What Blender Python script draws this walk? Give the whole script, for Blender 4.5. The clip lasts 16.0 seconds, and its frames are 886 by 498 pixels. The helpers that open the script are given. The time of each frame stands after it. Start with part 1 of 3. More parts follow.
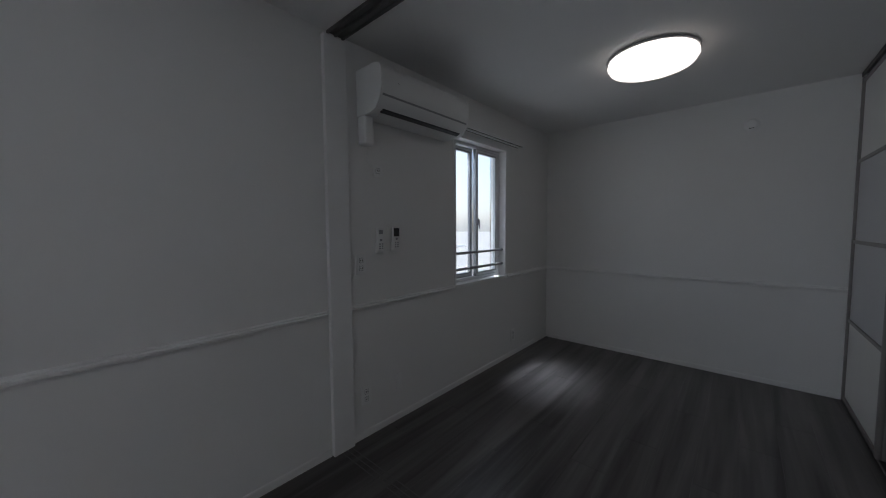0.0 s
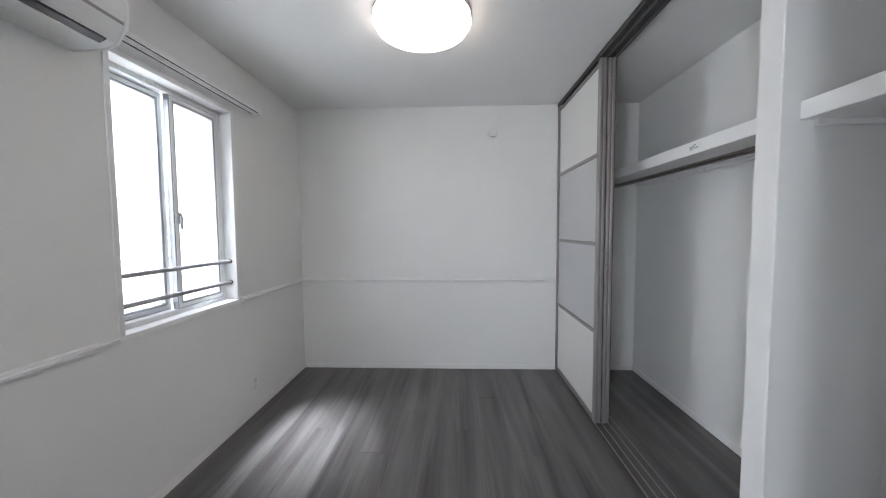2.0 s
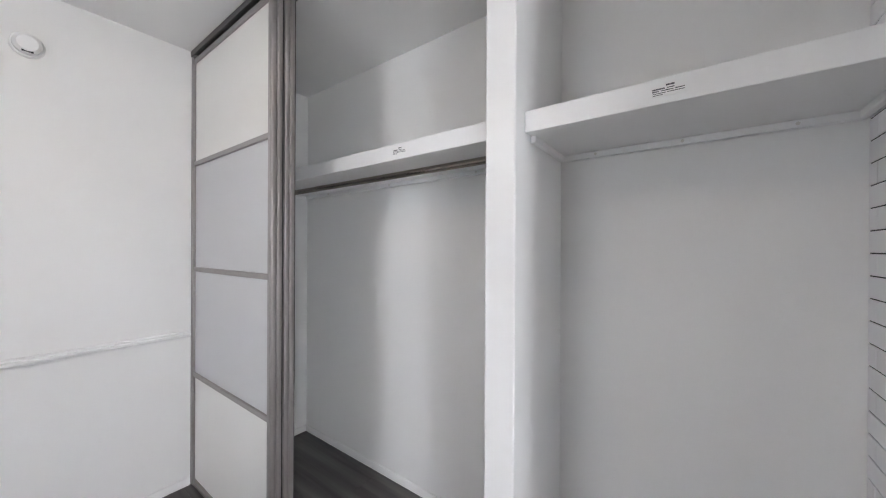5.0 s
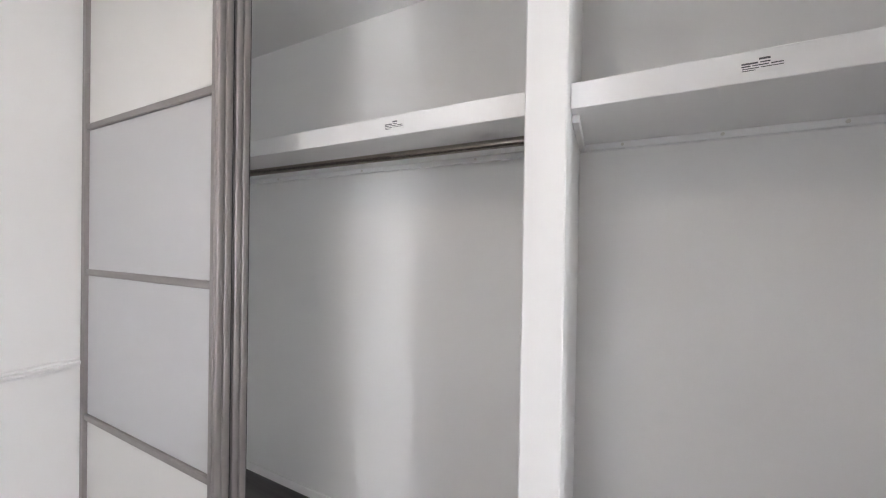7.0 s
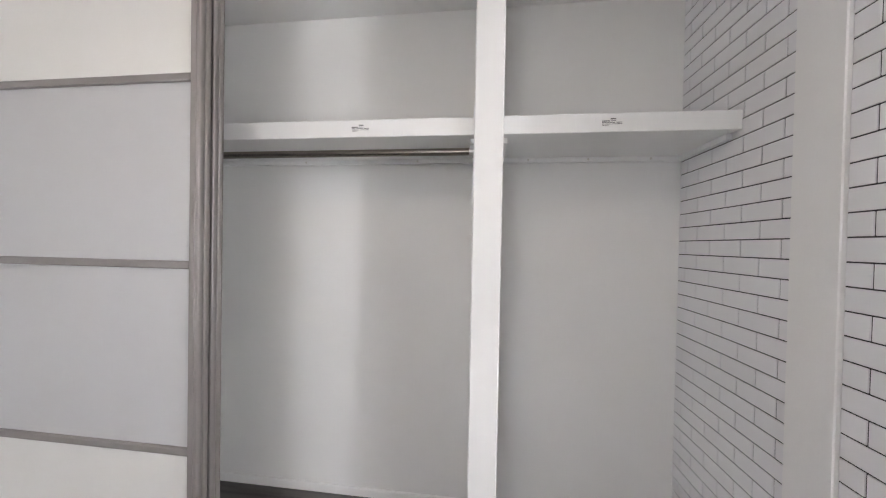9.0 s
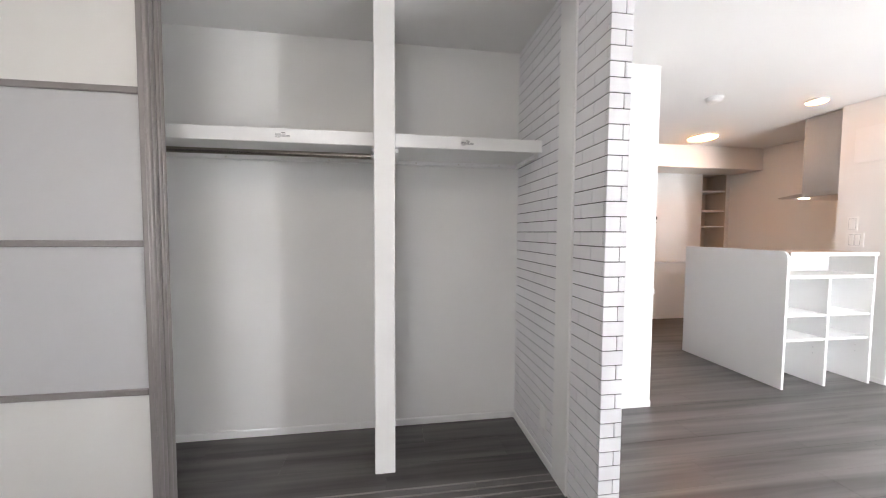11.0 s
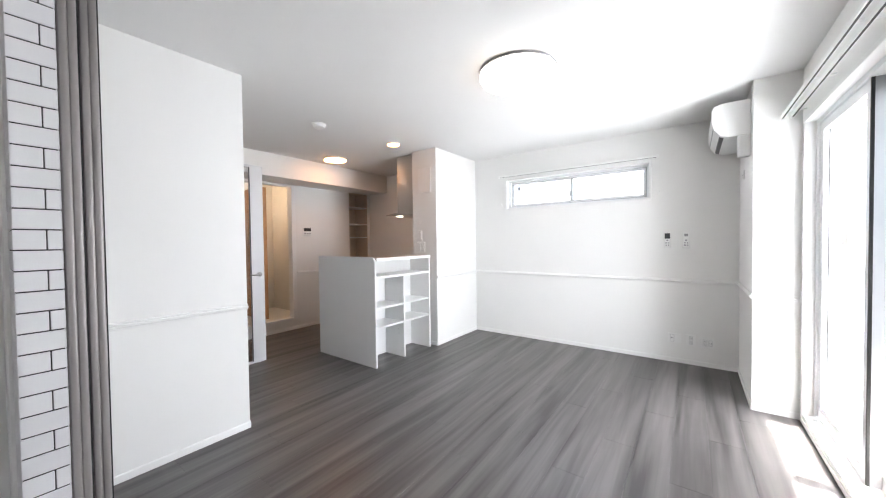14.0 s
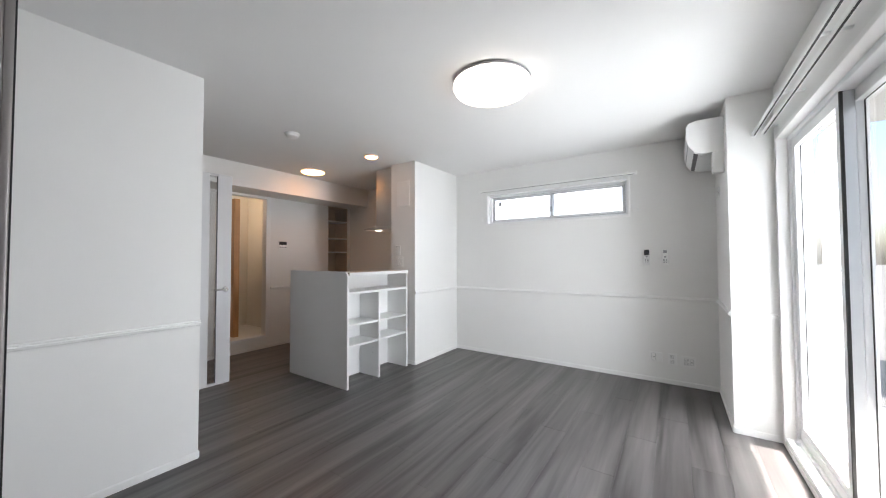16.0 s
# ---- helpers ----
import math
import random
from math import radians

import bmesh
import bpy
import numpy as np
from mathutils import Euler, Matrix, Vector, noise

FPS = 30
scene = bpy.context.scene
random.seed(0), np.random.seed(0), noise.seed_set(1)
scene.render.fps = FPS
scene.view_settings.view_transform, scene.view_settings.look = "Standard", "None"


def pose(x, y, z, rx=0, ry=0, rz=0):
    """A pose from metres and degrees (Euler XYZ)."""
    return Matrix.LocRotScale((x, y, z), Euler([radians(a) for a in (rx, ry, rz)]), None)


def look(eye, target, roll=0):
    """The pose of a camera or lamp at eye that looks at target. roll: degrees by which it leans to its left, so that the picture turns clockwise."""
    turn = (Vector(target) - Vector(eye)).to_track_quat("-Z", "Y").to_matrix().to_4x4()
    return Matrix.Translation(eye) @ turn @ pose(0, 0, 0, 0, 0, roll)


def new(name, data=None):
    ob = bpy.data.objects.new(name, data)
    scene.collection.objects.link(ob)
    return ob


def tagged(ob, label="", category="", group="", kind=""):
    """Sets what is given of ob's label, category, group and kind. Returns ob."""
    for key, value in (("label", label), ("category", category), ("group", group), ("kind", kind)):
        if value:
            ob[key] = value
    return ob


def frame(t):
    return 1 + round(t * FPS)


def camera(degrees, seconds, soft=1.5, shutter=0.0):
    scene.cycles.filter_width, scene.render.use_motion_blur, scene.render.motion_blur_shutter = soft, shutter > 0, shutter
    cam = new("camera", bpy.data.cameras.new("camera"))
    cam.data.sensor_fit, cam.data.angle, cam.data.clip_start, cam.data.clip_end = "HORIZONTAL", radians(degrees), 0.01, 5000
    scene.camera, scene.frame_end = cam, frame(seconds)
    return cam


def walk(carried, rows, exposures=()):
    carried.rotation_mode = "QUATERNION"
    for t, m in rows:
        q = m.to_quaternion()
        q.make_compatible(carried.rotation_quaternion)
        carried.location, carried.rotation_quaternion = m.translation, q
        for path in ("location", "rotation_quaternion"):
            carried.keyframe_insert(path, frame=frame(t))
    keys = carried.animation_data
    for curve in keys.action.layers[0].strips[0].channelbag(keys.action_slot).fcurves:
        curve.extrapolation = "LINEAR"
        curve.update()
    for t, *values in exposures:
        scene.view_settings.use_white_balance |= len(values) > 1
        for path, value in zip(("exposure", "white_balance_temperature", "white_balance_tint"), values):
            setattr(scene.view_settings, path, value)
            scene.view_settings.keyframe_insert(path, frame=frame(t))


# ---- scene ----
cam = camera(105.0, 16.0, soft=1.1)
PATH = [
    (0, (3.861, 2.371, 1.32), (2.362, 1.053, 1.195), -0.4),
    (0.5, (3.69, 2.267, 1.309), (1.884, 1.422, 1.146), -1.4),
    (1, (3.5, 2.219, 1.303), (1.564, 1.743, 1.141), -1.1),
    (1.5, (3.298, 2.145, 1.313), (1.319, 1.898, 1.172), -0.6),
    (2, (3.118, 2.07, 1.3), (1.123, 1.992, 1.185), -0.4),
    (2.5, (2.924, 1.996, 1.3), (0.933, 2.166, 1.199), -0.8),
    (3, (2.754, 2.024, 1.287), (0.822, 2.531, 1.187), -1.4),
    (3.5, (2.599, 2.127, 1.283), (0.815, 3.026, 1.203), -0.7),
    (4, (2.499, 2.211, 1.304), (0.925, 3.444, 1.251), -0.4),
    (4.5, (2.381, 2.293, 1.324), (0.979, 3.718, 1.26), 0.1),
    (5, (2.25, 2.296, 1.318), (1.059, 3.902, 1.314), 0.3),
    (7.5, (1.84, 2.385, 1.324), (1.121, 4.251, 1.311), 1.3),
    (8, (1.787, 2.315, 1.302), (1.301, 4.255, 1.298), 1.4),
    (10.3, (1.755, 1.666, 1.269), (1.756, 3.666, 1.232), 0.4),
    (10.5, (1.767, 1.618, 1.269), (1.851, 3.616, 1.232), 0.3),
    (11, (1.806, 1.525, 1.246), (2.096, 3.502, 1.149), 0.3),
    (11.5, (1.891, 1.478, 1.272), (2.527, 3.372, 1.177), 0.4),
    (12, (2.04, 1.394, 1.273), (3.007, 3.143, 1.216), -0.4),
    (12.5, (2.214, 1.305, 1.264), (3.391, 2.921, 1.217), -0.5),
    (13, (2.358, 1.242, 1.265), (3.739, 2.688, 1.213), -0.4),
    (13.5, (2.461, 1.21, 1.256), (3.989, 2.5, 1.195), -0.6),
    (14, (2.565, 1.227, 1.262), (4.176, 2.411, 1.219), -0.7),
    (14.5, (2.631, 1.265, 1.245), (4.303, 2.362, 1.247), -0.1),
    (15, (2.67, 1.268, 1.249), (4.377, 2.308, 1.293), -0.1),
    (15.5, (2.707, 1.224, 1.249), (4.387, 2.308, 1.309), -0.2),
    (16, (2.718, 1.201, 1.236), (4.37, 2.327, 1.293), -0.2),
]
# seconds, stops, kelvin, tint: the picture fades up at the start
EXPOSURE = [(0.0, 1.02, 6000, 13), (0.5, 2.12, 6000, 13), (1.0, 2.90, 6050, 13), (1.5, 3.21, 6100, 13), (2.0, 3.39, 6200, 13), (3.5, 3.50, 6300, 14),
            (5.0, 3.86, 6450, 16), (8.0, 3.95, 6700, 17), (11.0, 3.91, 6750, 16), (12.0, 3.74, 6650, 15), (13.0, 3.60, 6550, 14), (14.0, 3.22, 6500, 14), (15.0, 2.90, 6500, 13), (16.0, 2.65, 6500, 13)]
SKY, SUN = 0.07, 5.0
W_BED, W_DOOR, W_HIGH, W_STEEP = 1.1, 9.0, 1.2, 0.62
L_MAIN, L_WARM, L_BATH = 0.72, 2.4, 4.4
walk(cam, [(t, look(e, g, r)) for t, e, g, r in PATH], EXPOSURE)

# ---- world, sun, exposure ----
world = bpy.data.worlds.new("sky")
scene.world = world
world.use_nodes = True
wn = world.node_tree
sky = wn.nodes.new("ShaderNodeTexSky")
sky.sky_type = "NISHITA"
sky.sun_disc = False
sky.sun_elevation = radians(60)
sky.sun_rotation = radians(184)
sky.dust_density = 2.5
wn.nodes["Background"].inputs["Strength"].default_value = SKY
wn.links.new(sky.outputs[0], wn.nodes["Background"].inputs["Color"])
sun_data = bpy.data.lights.new("sun", "SUN")
sun_data.energy, sun_data.angle, sun_data.color = SUN, radians(0.6), (1.0, 0.95, 0.88)
sun = new("sun", sun_data)
sun.matrix_world = look((0, 0, 10), (0.3, 5.0, 10 - 8.66))


# Area lamps added outside the glass, standing in for daylight from the sky.
def window_light(name, x, y, z, w, h, aim, power):
    d = bpy.data.lights.new(name, "AREA")
    d.shape, d.size, d.size_y, d.energy, d.color = "RECTANGLE", w, h, power, (0.90, 0.96, 1.0)
    ob = new(name, d)
    ob.matrix_world = look((x, y, z), (x + aim[0], y + aim[1], z + aim[2]))
    return ob


window_light("window_light_bedroom", 1.335, 0.40, 1.45, 0.90, 1.30, (0, 1, 0), W_BED)
window_light("window_light_balcony", 5.49, 0.43, 1.05, 0.66, 1.90, (0, 1, 0), W_DOOR * 0.80)
window_light("window_light_balcony", 4.68, 0.43, 1.05, 0.46, 1.90, (0, 1, 0), W_DOOR * 0.12)
# added narrow lamp that throws the soft light patch on the bedroom floor
patch_lamp = window_light("floor_patch_lamp", 1.335, 0.40, 1.98, 0.50, 0.08, (-0.28, 0.70, -1.98), W_STEEP)
patch_lamp.data.spread = radians(24)
window_light("window_light_high", 6.96, 2.42, 1.88, 1.75, 0.48, (-1, 0, 0), W_HIGH)


# ---- materials ----
def material(name, rough=0.5, metal=0.0):
    m = bpy.data.materials.new(name)
    m.use_nodes = True
    b = m.node_tree.nodes["Principled BSDF"]
    b.inputs["Roughness"].default_value = rough
    b.inputs["Metallic"].default_value = metal
    return m, m.node_tree, b


def node(nt, kind, **inputs):
    n = nt.nodes.new(kind)
    for k, v in inputs.items():
        n.inputs[k.replace("_", " ")].default_value = v
    return n


def surface(name, color, rough=0.5, metal=0.0, vary=0.04, scale=3.0, grain=200.0, bump=0.05, stretch=(1, 1, 1), per_object=0.0, rough_vary=0.05):
    """A surface with broad and fine variation of tone, gloss and relief, in metres."""
    m, nt, b = material(name, rough, metal)
    pos = nt.nodes.new("ShaderNodeNewGeometry")
    mp = nt.nodes.new("ShaderNodeMapping")
    mp.inputs["Scale"].default_value = stretch
    nt.links.new(pos.outputs["Position"], mp.inputs["Vector"])
    big = node(nt, "ShaderNodeTexNoise", Scale=scale, Detail=4.0)
    fine = node(nt, "ShaderNodeTexNoise", Scale=grain, Detail=3.0)
    for n in (big, fine):
        nt.links.new(mp.outputs[0], n.inputs["Vector"])
    mix = node(nt, "ShaderNodeMath")
    mix.operation = "ADD"
    nt.links.new(big.outputs["Fac"], mix.inputs[0])
    half = node(nt, "ShaderNodeMath")
    half.operation = "MULTIPLY_ADD"
    half.inputs[1].default_value, half.inputs[2].default_value = 0.5, -0.25
    nt.links.new(fine.outputs["Fac"], half.inputs[0])
    nt.links.new(half.outputs[0], mix.inputs[1])
    src = mix.outputs[0]
    if per_object:
        info = nt.nodes.new("ShaderNodeObjectInfo")
        ma = node(nt, "ShaderNodeMath")
        ma.operation = "MULTIPLY_ADD"
        ma.inputs[1].default_value = per_object
        nt.links.new(info.outputs["Random"], ma.inputs[0])
        nt.links.new(src, ma.inputs[2])
        src = ma.outputs[0]
    ramp = node(nt, "ShaderNodeMapRange")
    ramp.inputs["From Min"].default_value, ramp.inputs["From Max"].default_value = 0.2, 0.8 + per_object
    ramp.inputs["To Min"].default_value, ramp.inputs["To Max"].default_value = 1 - vary, 1 + vary
    nt.links.new(src, ramp.inputs["Value"])
    col = node(nt, "ShaderNodeVectorMath")
    col.operation = "SCALE"
    col.inputs[0].default_value = color
    nt.links.new(ramp.outputs[0], col.inputs["Scale"])
    nt.links.new(col.outputs[0], b.inputs["Base Color"])
    rr = node(nt, "ShaderNodeMapRange")
    rr.inputs["To Min"].default_value, rr.inputs["To Max"].default_value = max(0.02, rough - rough_vary), min(1, rough + rough_vary)
    nt.links.new(big.outputs["Fac"], rr.inputs["Value"])
    nt.links.new(rr.outputs[0], b.inputs["Roughness"])
    bp = node(nt, "ShaderNodeBump", Strength=bump, Distance=0.001)
    nt.links.new(fine.outputs["Fac"], bp.inputs["Height"])
    nt.links.new(bp.outputs[0], b.inputs["Normal"])
    return m


def wood_floor():
    """Grey oak-look vinyl planks whose grain runs along x."""
    m, nt, b = material("grey_oak_vinyl", 0.38)
    pos = nt.nodes.new("ShaderNodeNewGeometry")
    info = nt.nodes.new("ShaderNodeObjectInfo")
    off = node(nt, "ShaderNodeVectorMath")
    off.operation = "MULTIPLY"
    off.inputs[1].default_value = (17.0, 0.0, 9.0)
    comb = nt.nodes.new("ShaderNodeCombineXYZ")
    for i in range(3):
        nt.links.new(info.outputs["Random"], comb.inputs[i])
    nt.links.new(comb.outputs[0], off.inputs[0])
    add = node(nt, "ShaderNodeVectorMath")
    nt.links.new(pos.outputs["Position"], add.inputs[0])
    nt.links.new(off.outputs[0], add.inputs[1])
    tones = []
    for sc, stretch, detail in ((1.0, (0.55, 9.0, 1.0), 2.5), (1.0, (1.3, 30.0, 1.0), 5.0), (1.0, (14.0, 420.0, 1.0), 3.0)):
        mp = nt.nodes.new("ShaderNodeMapping")
        mp.inputs["Scale"].default_value = stretch
        nt.links.new(add.outputs[0] if tones else pos.outputs["Position"], mp.inputs["Vector"])
        nz = node(nt, "ShaderNodeTexNoise", Scale=sc, Detail=detail, Distortion=0.6)
        nt.links.new(mp.outputs[0], nz.inputs["Vector"])
        tones.append(nz)
    cr = nt.nodes.new("ShaderNodeValToRGB")
    cr.color_ramp.elements[0].position, cr.color_ramp.elements[1].position = 0.30, 0.72
    cr.color_ramp.elements[0].color = (0.036, 0.032, 0.031, 1)
    cr.color_ramp.elements[1].color = (0.142, 0.132, 0.129, 1)
    s1 = node(nt, "ShaderNodeMath")
    s1.operation = "MULTIPLY_ADD"
    s1.inputs[1].default_value, s1.inputs[2].default_value = 0.40, -0.235
    nt.links.new(tones[1].outputs["Fac"], s1.inputs[0])
    s2 = node(nt, "ShaderNodeMath")
    s2.operation = "MULTIPLY_ADD"
    s2.inputs[1].default_value = 1.05
    nt.links.new(tones[0].outputs["Fac"], s2.inputs[0])
    nt.links.new(s1.outputs[0], s2.inputs[2])
    s3 = node(nt, "ShaderNodeMath")
    s3.operation = "MULTIPLY_ADD"
    s3.inputs[1].default_value = 0.05
    nt.links.new(info.outputs["Random"], s3.inputs[0])
    nt.links.new(s2.outputs[0], s3.inputs[2])
    nt.links.new(s3.outputs[0], cr.inputs["Fac"])
    nt.links.new(cr.outputs[0], b.inputs["Base Color"])
    rr = node(nt, "ShaderNodeMapRange")
    rr.inputs["To Min"].default_value, rr.inputs["To Max"].default_value = 0.27, 0.40
    nt.links.new(tones[1].outputs["Fac"], rr.inputs["Value"])
    nt.links.new(rr.outputs[0], b.inputs["Roughness"])
    bp = node(nt, "ShaderNodeBump", Strength=0.10, Distance=0.001)
    nt.links.new(tones[2].outputs["Fac"], bp.inputs["Height"])
    nt.links.new(bp.outputs[0], b.inputs["Normal"])
    return m


def glow(name, color, strength):
    m, nt, b = material(name, 0.4)
    b.inputs["Base Color"].default_value = (0.8, 0.8, 0.8, 1)
    b.inputs["Emission Color"].default_value = (*color, 1)
    b.inputs["Emission Strength"].default_value = strength
    return m


def glass(name, rough=0.0, tint=(0.97, 0.985, 0.98)):
    m, nt, b = material(name, rough)
    b.inputs["Base Color"].default_value = (*tint, 1)
    b.inputs["Transmission Weight"].default_value = 1.0
    b.inputs["IOR"].default_value = 1.45
    return m


WALLPAPER = surface("white_wallpaper", (0.78, 0.775, 0.76), 0.85, vary=0.02, scale=1.3, grain=330, bump=0.25)
CEILING = surface("ceiling_paper", (0.78, 0.775, 0.765), 0.9, vary=0.02, scale=1.0, grain=260, bump=0.2)
PAINT = surface("white_laminate", (0.80, 0.80, 0.795), 0.38, vary=0.015, scale=2.0, grain=120, bump=0.03)
TRIM = surface("white_trim", (0.80, 0.795, 0.785), 0.45, vary=0.02, scale=4.0, grain=150, bump=0.04)
BRICK = surface("white_brick_print", (0.76, 0.755, 0.77), 0.72, vary=0.035, scale=6.0, grain=240, bump=0.2, per_object=0.25)
GROUT = surface("dark_joint_print", (0.045, 0.043, 0.046), 0.9, vary=0.15, scale=20)
ALU = surface("grey_anodised", (0.29, 0.268, 0.262), 0.42, 0.45, vary=0.05, scale=8, grain=300, bump=0.02)
ALU_DARK = surface("dark_track", (0.13, 0.125, 0.122), 0.5, 0.3, vary=0.06, scale=8)
SEAL = surface("black_gasket", (0.02, 0.02, 0.02), 0.7, vary=0.1)
FROST = surface("opal_panel", (0.50, 0.50, 0.51), 0.33, vary=0.012, scale=2, grain=90, bump=0.02)
OPAQUE = surface("white_panel", (0.70, 0.69, 0.665), 0.4, vary=0.012, scale=2, grain=90, bump=0.02)
PLASTIC = surface("white_plastic", (0.80, 0.80, 0.79), 0.35, vary=0.012, scale=10, grain=400, bump=0.02)
BEIGE = surface("ivory_plastic", (0.66, 0.64, 0.59), 0.4, vary=0.02, scale=10)
DARK = surface("dark_plastic", (0.035, 0.035, 0.04), 0.3, vary=0.1, scale=20)
GREYP = surface("grey_plastic", (0.32, 0.32, 0.33), 0.4, vary=0.06, scale=20)
INK = surface("printed_ink", (0.10, 0.10, 0.11), 0.7, vary=0.1, scale=60)
STEEL = surface("brushed_steel", (0.50, 0.48, 0.46), 0.30, 1.0, vary=0.07, scale=6, grain=260, bump=0.05, stretch=(1, 1, 0.06))
STEEL_DARK = surface("dark_steel_tube", (0.30, 0.27, 0.24), 0.25, 1.0, vary=0.05, scale=20)
CHROME = surface("chrome", (0.62, 0.61, 0.60), 0.16, 1.0, vary=0.03, scale=20)
WOODTOP = surface("pale_wood_top", (0.46, 0.37, 0.30), 0.4, vary=0.12, scale=5, grain=90, stretch=(0.25, 3, 1))
WOOD = surface("natural_wood", (0.52, 0.29, 0.14), 0.5, vary=0.2, scale=8, grain=100, stretch=(4, 4, 0.3))
NICHE = surface("beige_niche_lining", (0.58, 0.50, 0.42), 0.6, vary=0.05, scale=3)
FRAME_W = surface("window_frame_white", (0.78, 0.79, 0.80), 0.35, 0.0, vary=0.02, scale=6)
FRAME_G = surface("window_frame_grey", (0.42, 0.43, 0.45), 0.35, 0.5, vary=0.04, scale=6)
BATH = surface("bath_panel", (0.76, 0.73, 0.67), 0.3, vary=0.03, scale=2)
CONCRETE = surface("pale_concrete", (0.55, 0.54, 0.52), 0.8, vary=0.08, scale=1.5, grain=60, bump=0.3)
FACADE = surface("pale_facade", (0.66, 0.65, 0.63), 0.8, vary=0.06, scale=0.8, grain=30, bump=0.3)
ROOF = surface("grey_roof", (0.20, 0.20, 0.21), 0.6, vary=0.1, scale=1.5)
GROUND = surface("asphalt_ground", (0.09, 0.09, 0.09), 0.9, vary=0.2, scale=0.6, grain=40)
FLOOR = wood_floor()
CLEAR = glass("clear_glass")
SMOKE = glass("tinted_glass", 0.05, (0.75, 0.76, 0.77))
LAMP = glow("lamp_diffuser", (1.0, 0.90, 0.78), L_MAIN)
LAMP_WARM = glow("warm_lamp_diffuser", (1.0, 0.45, 0.155), L_WARM)
LAMP_BATH = glow("bathroom_lamp_diffuser", (1.0, 0.76, 0.52), L_BATH)
LAMP_HOOD = glow("hood_lamp", (1.0, 0.85, 0.65), 1.6)


# ---- building helpers ----
def add_box(bm, x0, x1, y0, y1, z0, z1, bevel=0.0, seg=1):
    r = bmesh.ops.create_cube(bm, size=1.0)
    bmesh.ops.transform(bm, verts=r["verts"], matrix=Matrix.Translation(((x0 + x1) / 2, (y0 + y1) / 2, (z0 + z1) / 2)) @ Matrix.Diagonal((x1 - x0, y1 - y0, z1 - z0, 1)))
    if bevel:
        es = list({e for v in r["verts"] for e in v.link_edges})
        bmesh.ops.bevel(bm, geom=es, offset=bevel, segments=seg, affect="EDGES", profile=0.5)
    return bm


def box(x0, x1, y0, y1, z0, z1, bevel=0.0, seg=1):
    return add_box(bmesh.new(), x0, x1, y0, y1, z0, z1, bevel, seg)


def add_rod(bm, a, b, r, n=16, r2=None):
    a, b = Vector(a), Vector(b)
    res = bmesh.ops.create_cone(bm, cap_ends=True, segments=n, radius1=r, radius2=r if r2 is None else r2, depth=(b - a).length)
    bmesh.ops.transform(bm, verts=res["verts"], matrix=Matrix.Translation((a + b) / 2) @ (b - a).to_track_quat("Z", "Y").to_matrix().to_4x4())
    return bm


def rod(a, b, r, n=16, r2=None):
    return add_rod(bmesh.new(), a, b, r, n, r2)


def prism(points, axis, lo, hi, bevel=0.0):
    """Extrudes a closed outline. axis 'x': points are (y, z); 'y': (x, z); 'z': (x, y)."""
    bm = bmesh.new()

    def put(p, d):
        return {"x": (d, p[0], p[1]), "y": (p[0], d, p[1]), "z": (p[0], p[1], d)}[axis]
    vs = [bm.verts.new(put(p, lo)) for p in points]
    f = bm.faces.new(vs)
    ex = bmesh.ops.extrude_face_region(bm, geom=[f])
    moved = [v for v in ex["geom"] if isinstance(v, bmesh.types.BMVert)]
    bmesh.ops.translate(bm, verts=moved, vec=put((0, 0), hi - lo))
    bmesh.ops.recalc_face_normals(bm, faces=bm.faces)
    if bevel:
        bmesh.ops.bevel(bm, geom=list(bm.edges), offset=bevel, segments=1, affect="EDGES")
    return bm


def lathe(profile, n=48):
    """Turns a (radius, z) profile about the z axis."""
    bm = bmesh.new()
    rings = [[bm.verts.new((r * math.cos(2 * math.pi * i / n), r * math.sin(2 * math.pi * i / n), z)) for i in range(n)] for r, z in profile]
    for a, b in zip(rings, rings[1:]):
        for i in range(n):
            bm.faces.new((a[i], a[(i + 1) % n], b[(i + 1) % n], b[i]))
    bm.faces.new(rings[0])
    bm.faces.new(rings[-1])
    bmesh.ops.recalc_face_normals(bm, faces=bm.faces)
    return bm


def mesh_of(name, bm, mat, smooth=False):
    me = bpy.data.meshes.new(name)
    bm.to_mesh(me)
    bm.free()
    me.materials.append(mat)
    if smooth:
        me.shade_smooth()
        me.set_sharp_from_angle(angle=radians(35))
    return me


def part(name, bm, mat, parent=None, label="", smooth=False):
    ob = new(name, mesh_of(name, bm, mat, smooth))
    if parent is not None:
        ob.parent = parent
        ob.matrix_parent_inverse = Matrix.Translation(parent.location).inverted()
    return tagged(ob, label)


def thing(name, x, y, z, label, category, group="", kind=""):
    ob = new(name)
    ob.empty_display_size = 0.05
    ob.location = (x, y, z)
    return tagged(ob, label, category, group, kind)


def structure(name, bm, mat, label, category):
    ob = part(name, bm, mat)
    return tagged(ob, label, category, kind="structure")


def wall_y(name, y0, y1, x0, x1, z0, z1, holes, label):
    """A wall along x with rectangular openings (xa, xb, za, zb), in order of x."""
    bm = bmesh.new()
    at = x0
    for xa, xb, za, zb in holes:
        add_box(bm, at, xa, y0, y1, z0, z1)
        if za > z0:
            add_box(bm, xa, xb, y0, y1, z0, za)
        if zb < z1:
            add_box(bm, xa, xb, y0, y1, zb, z1)
        at = xb
    add_box(bm, at, x1, y0, y1, z0, z1)
    return structure(name, bm, WALLPAPER, label, "wall")


